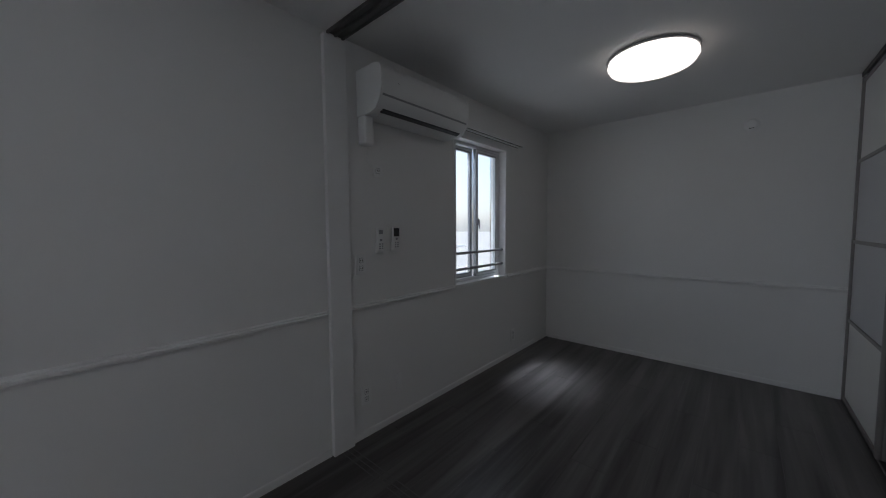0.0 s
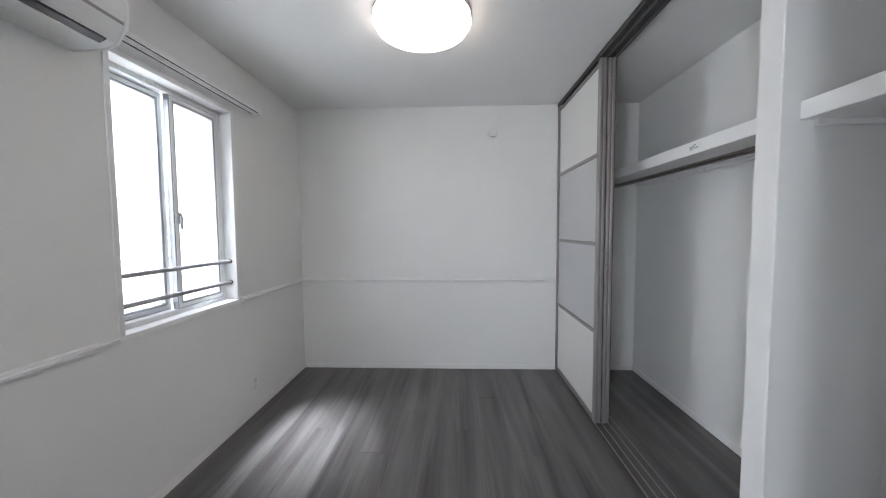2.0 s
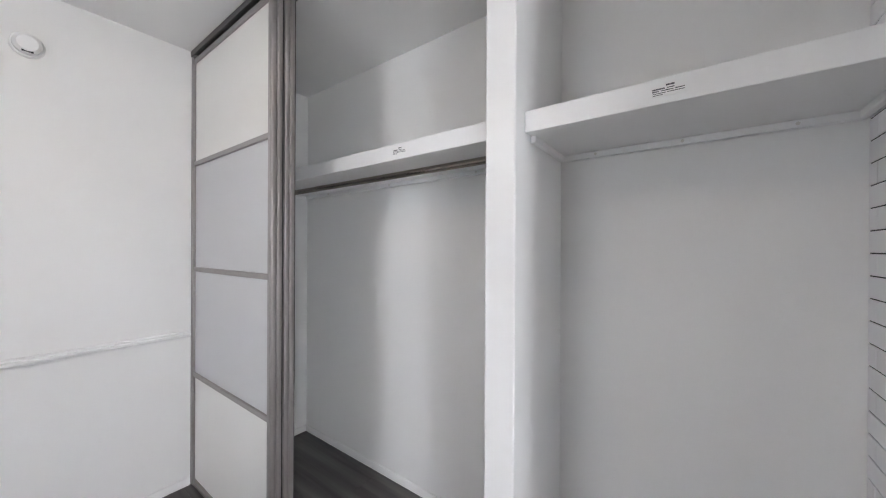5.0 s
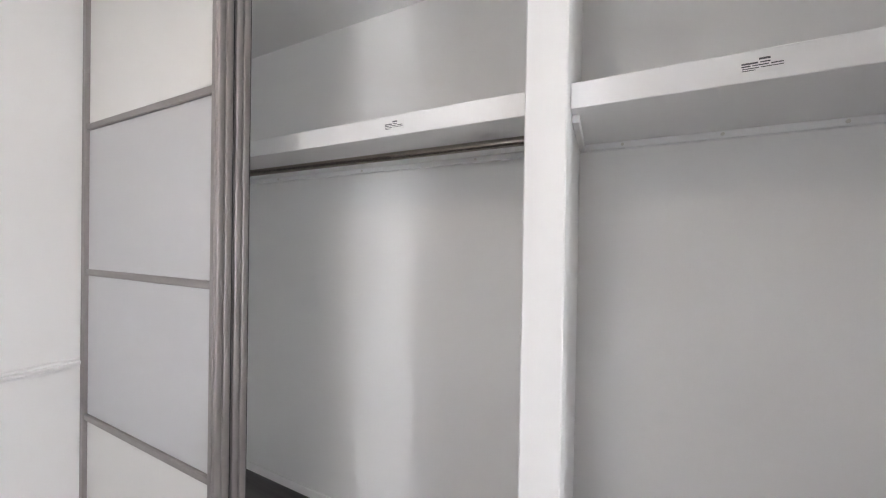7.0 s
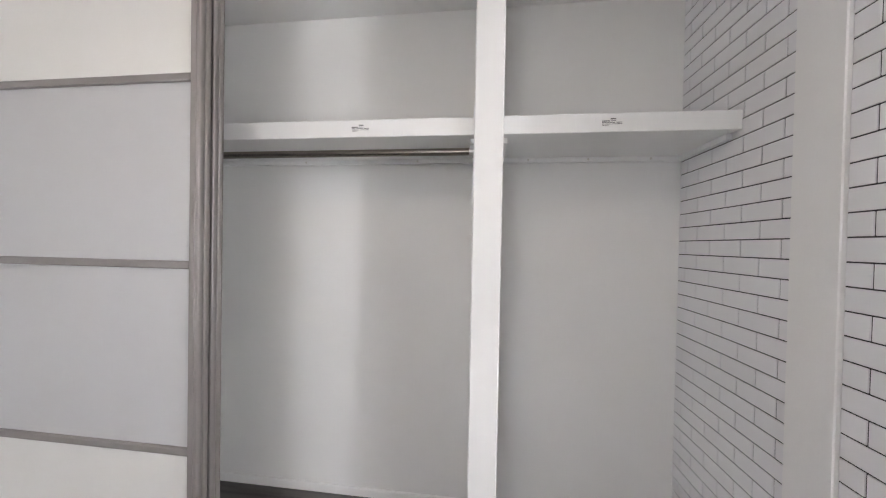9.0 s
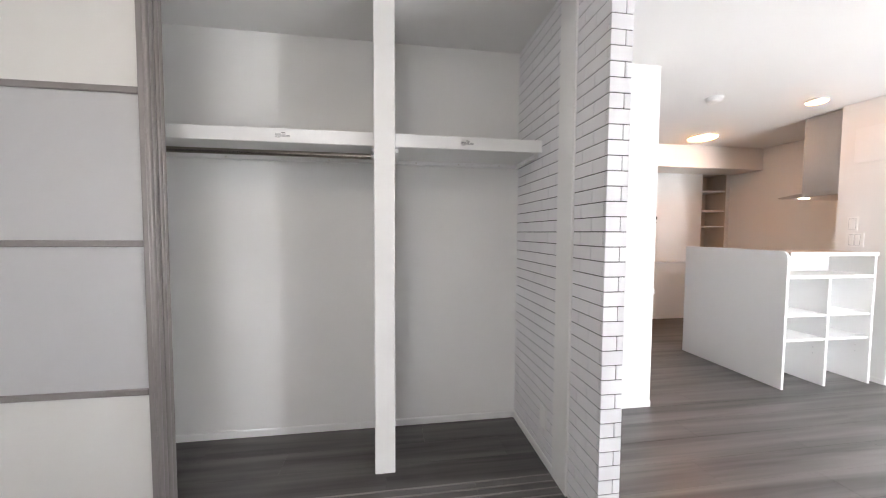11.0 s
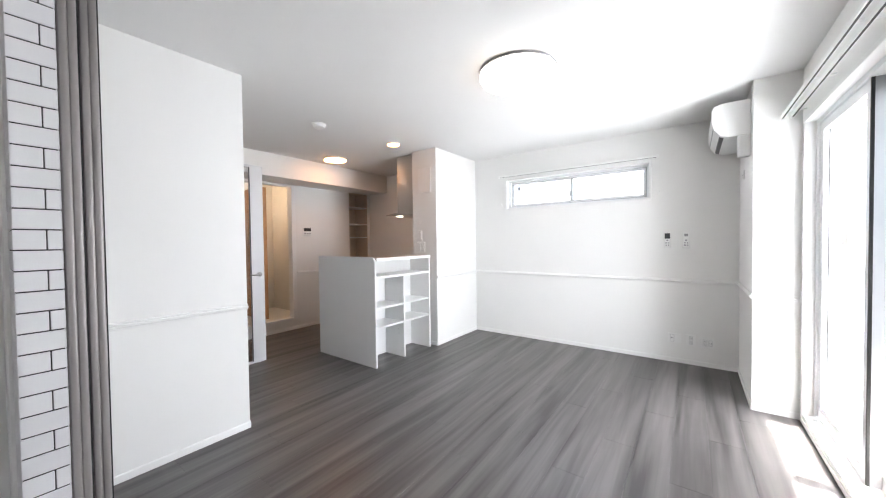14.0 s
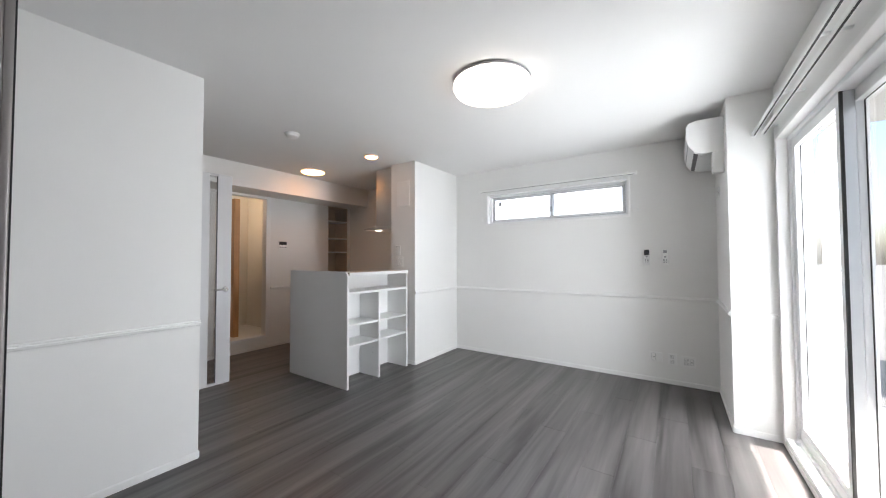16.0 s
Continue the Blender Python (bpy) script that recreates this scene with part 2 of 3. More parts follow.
def wall_x(name, x0, x1, y0, y1, z0, z1, holes, label):
    bm = bmesh.new()
    at = y0
    for ya, yb, za, zb in holes:
        add_box(bm, x0, x1, at, ya, z0, z1)
        if za > z0:
            add_box(bm, x0, x1, ya, yb, z0, za)
        if zb < z1:
            add_box(bm, x0, x1, ya, yb, zb, z1)
        at = yb
    add_box(bm, x0, x1, at, y1, z0, z1)
    return structure(name, bm, WALLPAPER, label, "wall")


# ---- plan ----
H = 2.40
XE, YS, YC, YK = 6.76, 0.625, 3.683, 5.95      # east wall, window wall, closet back, kitchen back
RAIL_Z = 0.835
WIN = (0.95, 1.72, 0.845, 2.055)               # bedroom window
DOORWIN = (4.08, 5.835, 0.05, 2.03)             # sliding door to the balcony
HIGH = (1.60, 3.24, 1.69, 2.07)                # high window, along y

structure("floor", box(-0.15, XE + 0.2, YS - 0.2, 7.7, -0.15, -0.004), GROUT, "grey oak-look plank floor through all rooms", "floor")
structure("ceiling", box(-0.15, XE + 0.2, YS - 0.2, 7.7, H, H + 0.12), CEILING, "white papered flat ceiling", "ceiling")
wall_x("wall_west", -0.15, 0, YS - 0.17, YC + 0.12, 0, H, [], "white papered bedroom end wall")
wall_y("wall_south", YS - 0.17, YS, 0, XE, 0, H, [WIN, DOORWIN], "white papered window wall with two openings")
wall_x("wall_east", XE, XE + 0.17, YS - 0.17, 6.4, 0, H, [HIGH], "white papered wall with a high window")
wall_y("wall_closet_back", YC, YC + 0.12, 0, 2.99, 0, H, [], "white papered closet back wall")
wall_y("wall_living_north", YC, YC + 0.12, 2.99, 3.515, 0, H, [], "white papered wall beside the folded partition")
wall_x("wall_hall", 3.515, 3.636, YC, 7.6, 0, H, [(4.17, 4.93, 0.0, 2.06)], "white papered wall with a hall doorway")
wall_y("wall_kitchen_back", YK, YK + 0.10, 3.636, XE, 0, H, [(4.62, 5.285, 0.17, 2.10), (6.30, 6.70, 0.9, 2.13)], "papered kitchen back wall with a bathroom opening")
structure("beam", box(3.636, XE, 5.50, YK, 2.115, H), WALLPAPER, "white papered ceiling beam over the kitchen", "beam")
structure("wall_kitchen_pier", box(5.835, XE, 3.725, 4.10, 0, H), WALLPAPER, "white papered wall between kitchen and living room", "wall")
structure("corner_pillar", box(5.895, XE, YS, 0.875, 0, H), WALLPAPER, "white papered corner pillar", "pillar")
# bathroom and hall behind the openings
bath = bmesh.new()
add_box(bath, 3.636, 5.55, 7.05, 7.2, 0, H)
add_box(bath, 5.55, 5.65, 6.05, 7.2, 0, H)
structure("wall_bathroom", bath, BATH, "cream bathroom wall panels", "wall")
structure("bathroom_floor", box(3.64, 5.55, YK + 0.1, 7.05, 0.0, 0.165), BATH, "raised cream bathroom floor", "floor")
hall = bmesh.new()
add_box(hall, 2.35, 2.45, YC + 0.12, 6.1, 0, H)
add_box(hall, 2.45, 3.515, 6.0, 6.1, 0, H)
structure("wall_entry", hall, WALLPAPER, "white entry hall wall beyond the doorway", "wall")


# ---- trims ----
def rail_run(name, axis, wall, sign, lo, hi, z, profile, label):
    pts = [(wall + sign * (d - 0.0005), z + h) for d, h in profile]
    bm = prism(pts, "x" if axis == "x" else "y", lo, hi)
    return structure(name, bm, TRIM, label, "moulding")


RAILP = [(0, -0.020), (0.008, -0.020), (0.010, -0.012), (0.019, -0.007), (0.021, 0.004), (0.012, 0.008), (0.013, 0.015), (0.007, 0.020), (0, 0.020)]
BASEP = [(0, 0.0), (0.008, 0.0), (0.008, 0.036), (0.005, 0.043), (0, 0.043)]
runs = [("x", YS, 1, WIN[1] + 0.03, 2.72), ("x", YS, 1, 0.0, WIN[0] - 0.03), ("x", YS, 1, 2.87, 4.05), ("y", 0.0, 1, YS, 2.975),
        ("y", XE, -1, 0.875, 3.725), ("x", YC, -1, 2.84, 3.636), ("x", 3.725, -1, 5.835, XE), ("x", 0.875, 1, 5.895, XE), ("y", 5.895, -1, YS, 0.875),
        ("x", YK, -1, 5.33, 6.28), ("x", YS, 1, 5.86, 5.895)]
for ax, wall, sign, lo, hi in runs:
    rail_run("chair_rail", ax, wall, sign, lo, hi, RAIL_Z, RAILP, "slim white moulded chair rail")
runs_b = [("x", YS, 1, 0.0, 2.72), ("x", YS, 1, 2.87, 4.05), ("y", 0.0, 1, YS, 2.975), ("y", XE, -1, 0.875, 3.725), ("x", YC, -1, 2.84, 3.636),
          ("x", 3.725, -1, 5.835, XE), ("x", 0.875, 1, 5.895, XE), ("y", 5.895, -1, YS, 0.875), ("x", YK, -1, 3.64, 6.3),
          ("x", YC, -1, 0.0, 1.71), ("x", YC, -1, 1.815, 2.626), ("y", 0.0, 1, 3.15, YC), ("y", 3.636, 1, YC, 4.13), ("y", 2.616, -1, 3.12, YC), ("y", 5.835, -1, 3.725, 4.10)]
for ax, wall, sign, lo, hi in runs_b:
    rail_run("baseboard", ax, wall, sign, lo, hi, 0.0, BASEP, "low white baseboard")

# partition jamb and ceiling track between bedroom and living room
structure("partition_jamb", box(2.725, 2.865, YS, YS + 0.03, 0, H - 0.03, 0.003), TRIM, "white upright jamb of the sliding partition", "trim")
tr = bmesh.new()
for i in range(3):
    add_box(tr, 2.733 + i * 0.0465, 2.737 + i * 0.0465, YS, 3.64, H - 0.022, H - 0.002)
add_box(tr, 2.733, 2.83, YS, 3.64, H - 0.006, H)
structure("partition_track", tr, ALU_DARK, "dark metal ceiling track of the sliding partition", "track")

tr = bmesh.new()
for i in range(3):
    add_box(tr, 2.746 + i * 0.0325, 2.751 + i * 0.0325, YS + 0.03, 3.62, 0.0, 0.002)
structure("partition_floor_track", tr, ALU_DARK, "thin dark floor guide of the sliding partition", "track")

# ---- closet ----
tr = bmesh.new()
for i in range(3):
    add_box(tr, 0, 2.63, 2.975 + i * 0.0535, 2.983 + i * 0.0535, H - 0.028, H)
add_box(tr, 0, 2.63, 2.975, 3.09, H - 0.008, H - 0.001)
structure("closet_track", tr, ALU_DARK, "dark grey metal ceiling track over the closet", "track")
tr = bmesh.new()
for i in range(4):
    add_box(tr, 0, 2.63, 2.985 + i * 0.045, 2.992 + i * 0.045, 0, 0.004)
structure("closet_floor_track", tr, ALU, "thin grey floor track of the closet doors", "track")
structure("closet_jamb", box(2.606, 2.630, 2.972, 3.112, 0, H - 0.03, 0.003), TRIM, "white upright closet jamb on the brick wall", "trim")
structure("closet_partition", box(1.712, 1.815, 3.245, YC, 0, H, 0.004), WALLPAPER, "narrow white upright dividing the closet", "partition")


def fluted(x0, x1, y0, y1, z0, z1):
    """An upright aluminium profile whose outer edge is two rounded flutes."""
    n, t = 2, (y1 - y0) / 2
    edge = []
    for k in range(n):
        for j in range(11):
            w = math.pi * j / 10
            edge.append((x1 - 0.006 + 0.006 * math.sin(w) ** 0.7, y0 + t * (k + 0.5) - t * 0.49 * math.cos(w)))
    pts = [(x0, y1), (x0, y0 + 0.003), (x0 + 0.003, y0), (x1 - 0.016, y0), (x1 - 0.014, y0 + 0.002), (x1 - 0.011, y0 + 0.002), (x1 - 0.009, y0)] + edge
    return prism(pts, "z", z0, z1)


def sliding_door(y0):
    x0, x1, z0, z1, t = 0.004, 0.895, 0.008, 2.365, 0.045
    d = thing("sliding_door", 0.45, y0 + 0.022, 0.006, "grey aluminium sliding closet door with four white panels", "sliding door", "stacked closet doors")
    part("stile", box(x0, x0 + 0.030, y0, y0 + t, z0, z1, 0.003), ALU, d)
    part("stile", fluted(x1 - 0.036, x1, y0, y0 + t, z0, z1), ALU, d, smooth=True)
    part("gasket", box(x1 - 0.030, x1 - 0.008, y0 + t - 0.0005, y0 + t + 0.005, z0, z1), SEAL, d, "black brush seal between the doors")
    levels = [z0 + 0.02, 0.615, 1.197, 1.775, z1 - 0.025]
    for z in levels:
        part("rail", box(x0 + 0.030, x1 - 0.036, y0 + 0.004, y0 + t - 0.004, z - 0.0125, z + 0.0125, 0.003), ALU, d)
    for i, (a, b) in enumerate(zip(levels, levels[1:])):
        part("panel", box(x0 + 0.028, x1 - 0.034, y0 + 0.014, y0 + 0.026, a + 0.0125, b - 0.0125), OPAQUE if i in (0, 3) else FROST, d, "white opaque panel" if i in (0, 3) else "pale grey satin panel")
    return d


for i in range(2):
    sliding_door(2.977 + i * 0.0535)


def shelf(x0, x1, sx):
    """A thick shelf board on battens, with a printed label on its front edge."""
    s = thing("closet_shelf", (x0 + x1) / 2, 3.5, 1.684, "thick white closet shelf with a small paper label", "shelf")
    part("board", box(x0 + 0.001, x1 - 0.001, 3.318, YC - 0.001, 1.686, 1.749, 0.003), PAINT, s)
    part("edge_band", box(x0 + 0.001, x1 - 0.001, 3.311, 3.3185, 1.684, 1.751, 0.002), PAINT, s)
    lab = part("label", box(sx - 0.037, sx + 0.037, 3.3098, 3.311, 1.703, 1.734), PLASTIC, s, "small printed paper label")
    for a, b, z, h in ((-0.006, 0.012, 1.7275, 0.0040), (-0.035, -0.008, 1.7205, 0.0034), (-0.004, 0.012, 1.7213, 0.0022), (-0.035, -0.020, 1.7155, 0.0026),
                       (-0.017, 0.010, 1.7158, 0.0020), (0.013, 0.033, 1.7160, 0.0022), (-0.034, -0.006, 1.7108, 0.0018), (-0.003, 0.033, 1.7110, 0.0016), (-0.034, -0.012, 1.7066, 0.0016)):
        part("print", box(sx + a, sx + b, 3.3092, 3.3099, z, z + h), INK, lab)
    part("batten", box(x0 + 0.001, x1 - 0.001, YC - 0.022, YC - 0.001, 1.664, 1.686, 0.002), PAINT, s)
    for xb in (x0 + 0.001, x1 - 0.019):
        part("batten", box(xb, xb + 0.018, 3.36, YC - 0.022, 1.664, 1.686, 0.002), PAINT, s)
    for k in range(3):
        xs = x0 + (k + 0.5) * (x1 - x0) / 3
        part("screw_cap", rod((xs, YC - 0.022, 1.675), (xs, YC - 0.025, 1.675), 0.005, 10), BEIGE, s)
    return s


shelf(0.0, 1.712, 1.272)
shelf(1.815, 2.614, 2.195)
hr = thing("hanging_rail", 0.86, 3.45, 1.64, "polished steel clothes rail under the closet shelf", "clothes rail")
part("tube", rod((0.012, 3.45, 1.660), (1.70, 3.45, 1.660), 0.015, 20), STEEL_DARK, hr, smooth=True)
for xs, xe in ((0.0, 0.014), (1.698, 1.712)):
    part("bracket", rod((xs, 3.45, 1.658), (xe, 3.45, 1.658), 0.023, 20), STEEL, hr)
    part("bracket_hub", rod((xs if xs == 0 else xs - 0.012, 3.45, 1.660), (xe + 0.012 if xs == 0 else xe, 3.45, 1.660), 0.019, 20), STEEL, hr, smooth=True)
    part("bracket_plate", box(xs, xe - 0.004 if xs == 0 else xe, 3.432, 3.468, 1.655, 1.682, 0.002), STEEL, hr)


# ---- windows and balcony door ----
def frame_y(x0, x1, y0, y1, z0, z1, w, bevel=0.002):
    bm = box(x0, x1, y0, y1, z0, z0 + w, bevel)
    add_box(bm, x0, x1, y0, y1, z1 - w, z1, bevel)
    add_box(bm, x0, x0 + w, y0, y1, z0 + w, z1 - w, bevel)
    add_box(bm, x1 - w, x1, y0, y1, z0 + w, z1 - w, bevel)
    return bm


def frame_x(x0, x1, y0, y1, z0, z1, w, bevel=0.002):
    bm = box(x0, x1, y0, y1, z0, z0 + w, bevel)
    add_box(bm, x0, x1, y0, y1, z1 - w, z1, bevel)
    add_box(bm, x0, x1, y0, y0 + w, z0 + w, z1 - w, bevel)
    add_box(bm, x0, x1, y1 - w, y1, z0 + w, z1 - w, bevel)
    return bm


def pane(bm, parent, mat=None):
    p = part("pane", bm, mat or CLEAR, parent, "clear glass pane")
    p.visible_shadow = False
    return p


# bedroom window
x0, x1, z0, z1 = WIN
w1 = thing("window_1", (x0 + x1) / 2, YS - 0.1, z0, "white two-sash sliding window with safety bars", "window", kind="structure")
part("casing", frame_y(x0 - 0.022, x1 + 0.022, YS - 0.166, YS + 0.006, z0 - 0.022, z1 + 0.022, 0.026), TRIM, w1)
part("window_frame", frame_y(x0 + 0.003, x1 - 0.003, YS - 0.15, YS - 0.07, z0 + 0.003, z1 - 0.003, 0.028), FRAME_W, w1)
mid = 1.335
for i, (a, b, yy) in enumerate(((x0 + 0.03, mid + 0.008, YS - 0.100), (mid - 0.002, x1 - 0.03, YS - 0.146))):
    sash = part("sash", frame_y(a, b, yy, yy + 0.030, z0 + 0.03, z1 - 0.03, 0.038), FRAME_G, w1)
    part("bead", frame_y(a + 0.006, b - 0.006, yy + 0.0295, yy + 0.033, z0 + 0.036, z1 - 0.036, 0.020), FRAME_W, sash, "white inner bead")
    pane(box(a + 0.036, b - 0.036, yy + 0.010, yy + 0.015, z0 + 0.066, z1 - 0.066), sash)
lk = part("lock", box(mid - 0.028, mid + 0.004, YS - 0.070, YS - 0.050, 1.34, 1.40, 0.004), GREYP, w1, "grey crescent lock")
part("lock_lever", box(mid - 0.016, mid - 0.006, YS - 0.050, YS - 0.035, 1.31, 1.385, 0.003), GREYP, lk)
bars = thing("safety_bars", (x0 + x1) / 2, YS - 0.04, 0.95, "two thin grey metal safety bars across the window", "safety bar")
for z in (0.965, 1.102):
    b_ = part("bar", rod((x0 + 0.002, YS - 0.035, z), (x1 - 0.002, YS - 0.035, z), 0.012, 12), GREYP, bars, smooth=True)
    for xx in (x0 + 0.003, x1 - 0.015):
        part("bar_socket", rod((xx, YS - 0.035, z), (xx + 0.012, YS - 0.035, z), 0.014, 12), DARK, b_)

# high window
y0, y1, z0, z1 = HIGH
w2 = thing("window_2", XE + 0.1, (y0 + y1) / 2, z0, "wide low white sliding window high on the wall", "window", kind="structure")
part("casing", frame_x(XE - 0.006, XE + 0.166, y0 - 0.022, y1 + 0.022, z0 - 0.022, z1 + 0.022, 0.026), TRIM, w2)
part("window_frame", frame_x(XE + 0.07, XE + 0.15, y0 + 0.003, y1 - 0.003, z0 + 0.003, z1 - 0.003, 0.026), FRAME_W, w2)
mid = 2.42
for i, (a, b, xx) in enumerate(((y0 + 0.03, mid + 0.02, XE + 0.078), (mid - 0.02, y1 - 0.03, XE + 0.108))):
    sash = part("sash", frame_x(xx, xx + 0.026, a, b, z0 + 0.03, z1 - 0.03, 0.03), FRAME_G, w2)
    part("bead", frame_x(xx - 0.003, xx + 0.0005, a + 0.005, b - 0.005, z0 + 0.035, z1 - 0.035, 0.016), FRAME_W, sash, "white inner bead")
    pane(box(xx + 0.010, xx + 0.015, a + 0.028, b - 0.028, z0 + 0.058, z1 - 0.058), sash)
part("lock", box(XE + 0.055, XE + 0.077, mid - 0.012, mid + 0.012, 1.80, 1.86, 0.004), GREYP, w2, "grey crescent lock")
st = part("glass_sticker", box(XE + 0.1165, XE + 0.1175, 3.09, 3.13, 1.93, 1.985), GREYP, w2, "small printed square on the glass")

# balcony sliding door
x0, x1, z0, z1 = DOORWIN
w3 = thing("window_3", (x0 + x1) / 2, YS - 0.1, 0.0, "tall white sliding balcony door with two glass leaves", "balcony door", kind="structure")
part("casing", frame_y(x0 - 0.024, x1 + 0.024, YS - 0.168, YS + 0.006, z0 - 0.045, z1 + 0.022, 0.028), TRIM, w3)
part("threshold", box(x0, x1, YS - 0.168, YS - 0.002, 0.002, z0 + 0.012, 0.003), FRAME_W, w3)
part("window_frame", frame_y(x0 + 0.003, x1 - 0.003, YS - 0.16, YS - 0.05, z0 + 0.003, z1 - 0.003, 0.03), FRAME_W, w3)
mid = 5.035
for i, (a, b, yy) in enumerate(((mid - 0.012, x1 - 0.032, YS - 0.110), (x0 + 0.032, mid + 0.045, YS - 0.158))):
    sash = part("sash", frame_y(a, b, yy, yy + 0.046, z0 + 0.03, z1 - 0.03, 0.058), FRAME_W, w3)
    if i == 0:
        # shade on the stile's side face, put in as a grey strip
        part("shaded_edge", box(a - 0.005, a, yy, yy + 0.040, z0 + 0.03, z1 - 0.03), FRAME_G, sash, "side face of the meeting stile, greyed for its shade")
        part("edge_seal", box(a - 0.008, a + 0.004, yy + 0.038, yy + 0.049, z0 + 0.03, z1 - 0.03), SEAL, sash, "black rubber seal along the meeting edge")
    # extra rail height, added so its shadow trims the sun patch indoors
    part("added_rail", box(a + 0.058, b - 0.058, yy + 0.002, yy + 0.044, z0 + 0.088, z0 + 0.125, 0.003), FRAME_W, sash)
    part("glazing_seal", frame_y(a + 0.053, b - 0.053, yy + 0.011, yy + 0.021, z0 + 0.083, z1 - 0.083, 0.006, 0), SEAL, sash, "black glazing seal")
    pane(box(a + 0.054, b - 0.054, yy + 0.013, yy + 0.019, z0 + 0.084, z1 - 0.084), sash)
part("roller_stop", box(5.74, 5.78, YS - 0.055, YS - 0.03, z0 + 0.012, z0 + 0.035, 0.004), FRAME_W, w3)


def curtain_rail(along, fixed, sign, lo, hi, z, double=True):
    """Curtain rail with brackets and end caps."""
    c = thing("curtain_rail", (lo + hi) / 2 if along == "x" else fixed, fixed if along == "x" else (lo + hi) / 2, z, "white double curtain rail above the window", "curtain rail")

    def put(a, b, d0, d1, za, zb, bev=0.002):
        u, v = sorted((fixed + sign * d0, fixed + sign * d1))
        return box(a, b, u, v, za, zb, bev) if along == "x" else box(u, v, a, b, za, zb, bev)
    for d in ((0.045, 0.095) if double else (0.045,)):
        part("track", put(lo, hi, d, d + 0.018, z, z + 0.022), PLASTIC, c)
        part("slot", put(lo + 0.01, hi - 0.01, d + 0.005, d + 0.013, z - 0.002, z + 0.001, 0), SEAL, c, "dark runner slot")
        for e in (lo, hi):
            part("end_cap", put(e - 0.012, e + 0.012, d - 0.003, d + 0.021, z - 0.006, z + 0.026), PLASTIC, c)
    n = 4 if hi - lo > 1.2 else 3
    for i in range(n):
        p = lo + 0.08 + (hi - lo - 0.16) * i / (n - 1)
        part("bracket", put(p - 0.012, p + 0.012, 0.0, 0.115 if double else 0.065, z + 0.022, z + 0.030), PLASTIC, c)
    return c


curtain_rail("x", YS, 1, 0.80, 1.82, 2.098)
curtain_rail("x", YS, 1, 3.98, 5.88, 2.085)
curtain_rail("y", XE, -1, 1.52, 3.32, 2.105, False)
hk = thing("curtain_hook", 5.88, YS + 0.01, 0.86, "small white curtain tie hook on the wall", "hook")
part("plate", box(5.865, 5.89, YS, YS + 0.006, 0.87, 0.90, 0.002), PLASTIC, hk)
part("prong", rod((5.878, YS + 0.004, 0.89), (5.878, YS + 0.03, 0.895), 0.004, 10), PLASTIC, hk)
for yy in (1.51, 3.31):
    hk = thing("curtain_hook", XE - 0.005, yy, 1.76, "small white curtain tie hook beside the window", "hook")
    part("plate", box(XE - 0.006, XE, yy - 0.01, yy + 0.01, 1.725, 1.765, 0.002), PLASTIC, hk)
    part("prong", rod((XE - 0.004, yy, 1.75), (XE - 0.03, yy, 1.755), 0.004, 10), PLASTIC, hk)


# ---- lamps and ceiling fixtures ----
def ceiling_lamp(x, y, r, h, mat, name, label, group=""):
    c = thing(name, x, y, H, label, "ceiling lamp", group)
    a = part("base", lathe([(r - 0.004, H - 0.0005), (r + 0.005, H - 0.006), (r + 0.005, H - 0.020), (r - 0.01, H - 0.021)], 64), GREYP if r > 0.2 else TRIM, c, "grey rim" if r > 0.2 else "", smooth=True)
    a.location, a.matrix_parent_inverse = (x, y, 0), Matrix.Translation(c.location).inverted()
    prof = [(r, H - 0.020), (r + 0.004, H - 0.020 - h * 0.35), (r * 0.95, H - 0.020 - h * 0.78), (r * 0.7, H - 0.02 - h * 0.96), (r * 0.02, H - 0.02 - h)]
    d = part("diffuser", lathe(prof, 64), mat, c, "glowing white diffuser", smooth=True)
    d.location, d.matrix_parent_inverse = (x, y, 0), Matrix.Translation(c.location).inverted()
    return c


ceiling_lamp(1.31, 1.90, 0.248, 0.062, LAMP, "ceiling_lamp", "round white ceiling lamp, lit", "round lamps")
ceiling_lamp(4.72, 2.175, 0.248, 0.062, LAMP, "ceiling_lamp", "round white ceiling lamp, lit", "round lamps")
ceiling_lamp(5.43, 5.12, 0.14, 0.016, LAMP_WARM, "ceiling_lamp", "small round warm kitchen ceiling lamp, lit")
ceiling_lamp(5.40, 4.00, 0.065, 0.010, LAMP_WARM, "downlight", "small round warm downlight above the counter, lit")
ceiling_lamp(4.95, 6.60, 0.14, 0.04, LAMP_BATH, "bathroom_lamp", "round warm bathroom ceiling lamp, lit")


def smoke_alarm(m, label, k=1.0):
    c = thing("smoke_alarm", 0, 0, 0, label, "smoke alarm")
    part("base", lathe([(u * k, v) for u, v in [(0.050, 0.0), (0.050, 0.010), (0.046, 0.014)]], 32), PLASTIC, c, smooth=True)
    part("cap", lathe([(u * k, v) for u, v in [(0.043, 0.014), (0.041, 0.030), (0.030, 0.040), (0.002, 0.042)]], 32), PLASTIC, c, smooth=True)
    part("sensor_slot", box(-0.016, 0.016, -0.036, -0.030, 0.020, 0.0375), DARK, c, "dark sensor slot")
    c.matrix_world = m
    return c


smoke_alarm(pose(4.51, 4.11, H, 180, 0, 0), "round white smoke alarm on the ceiling", 1.3)
smoke_alarm(pose(0.0, 2.40, 2.155, 90, 0, 90), "round white smoke alarm on the bedroom wall")


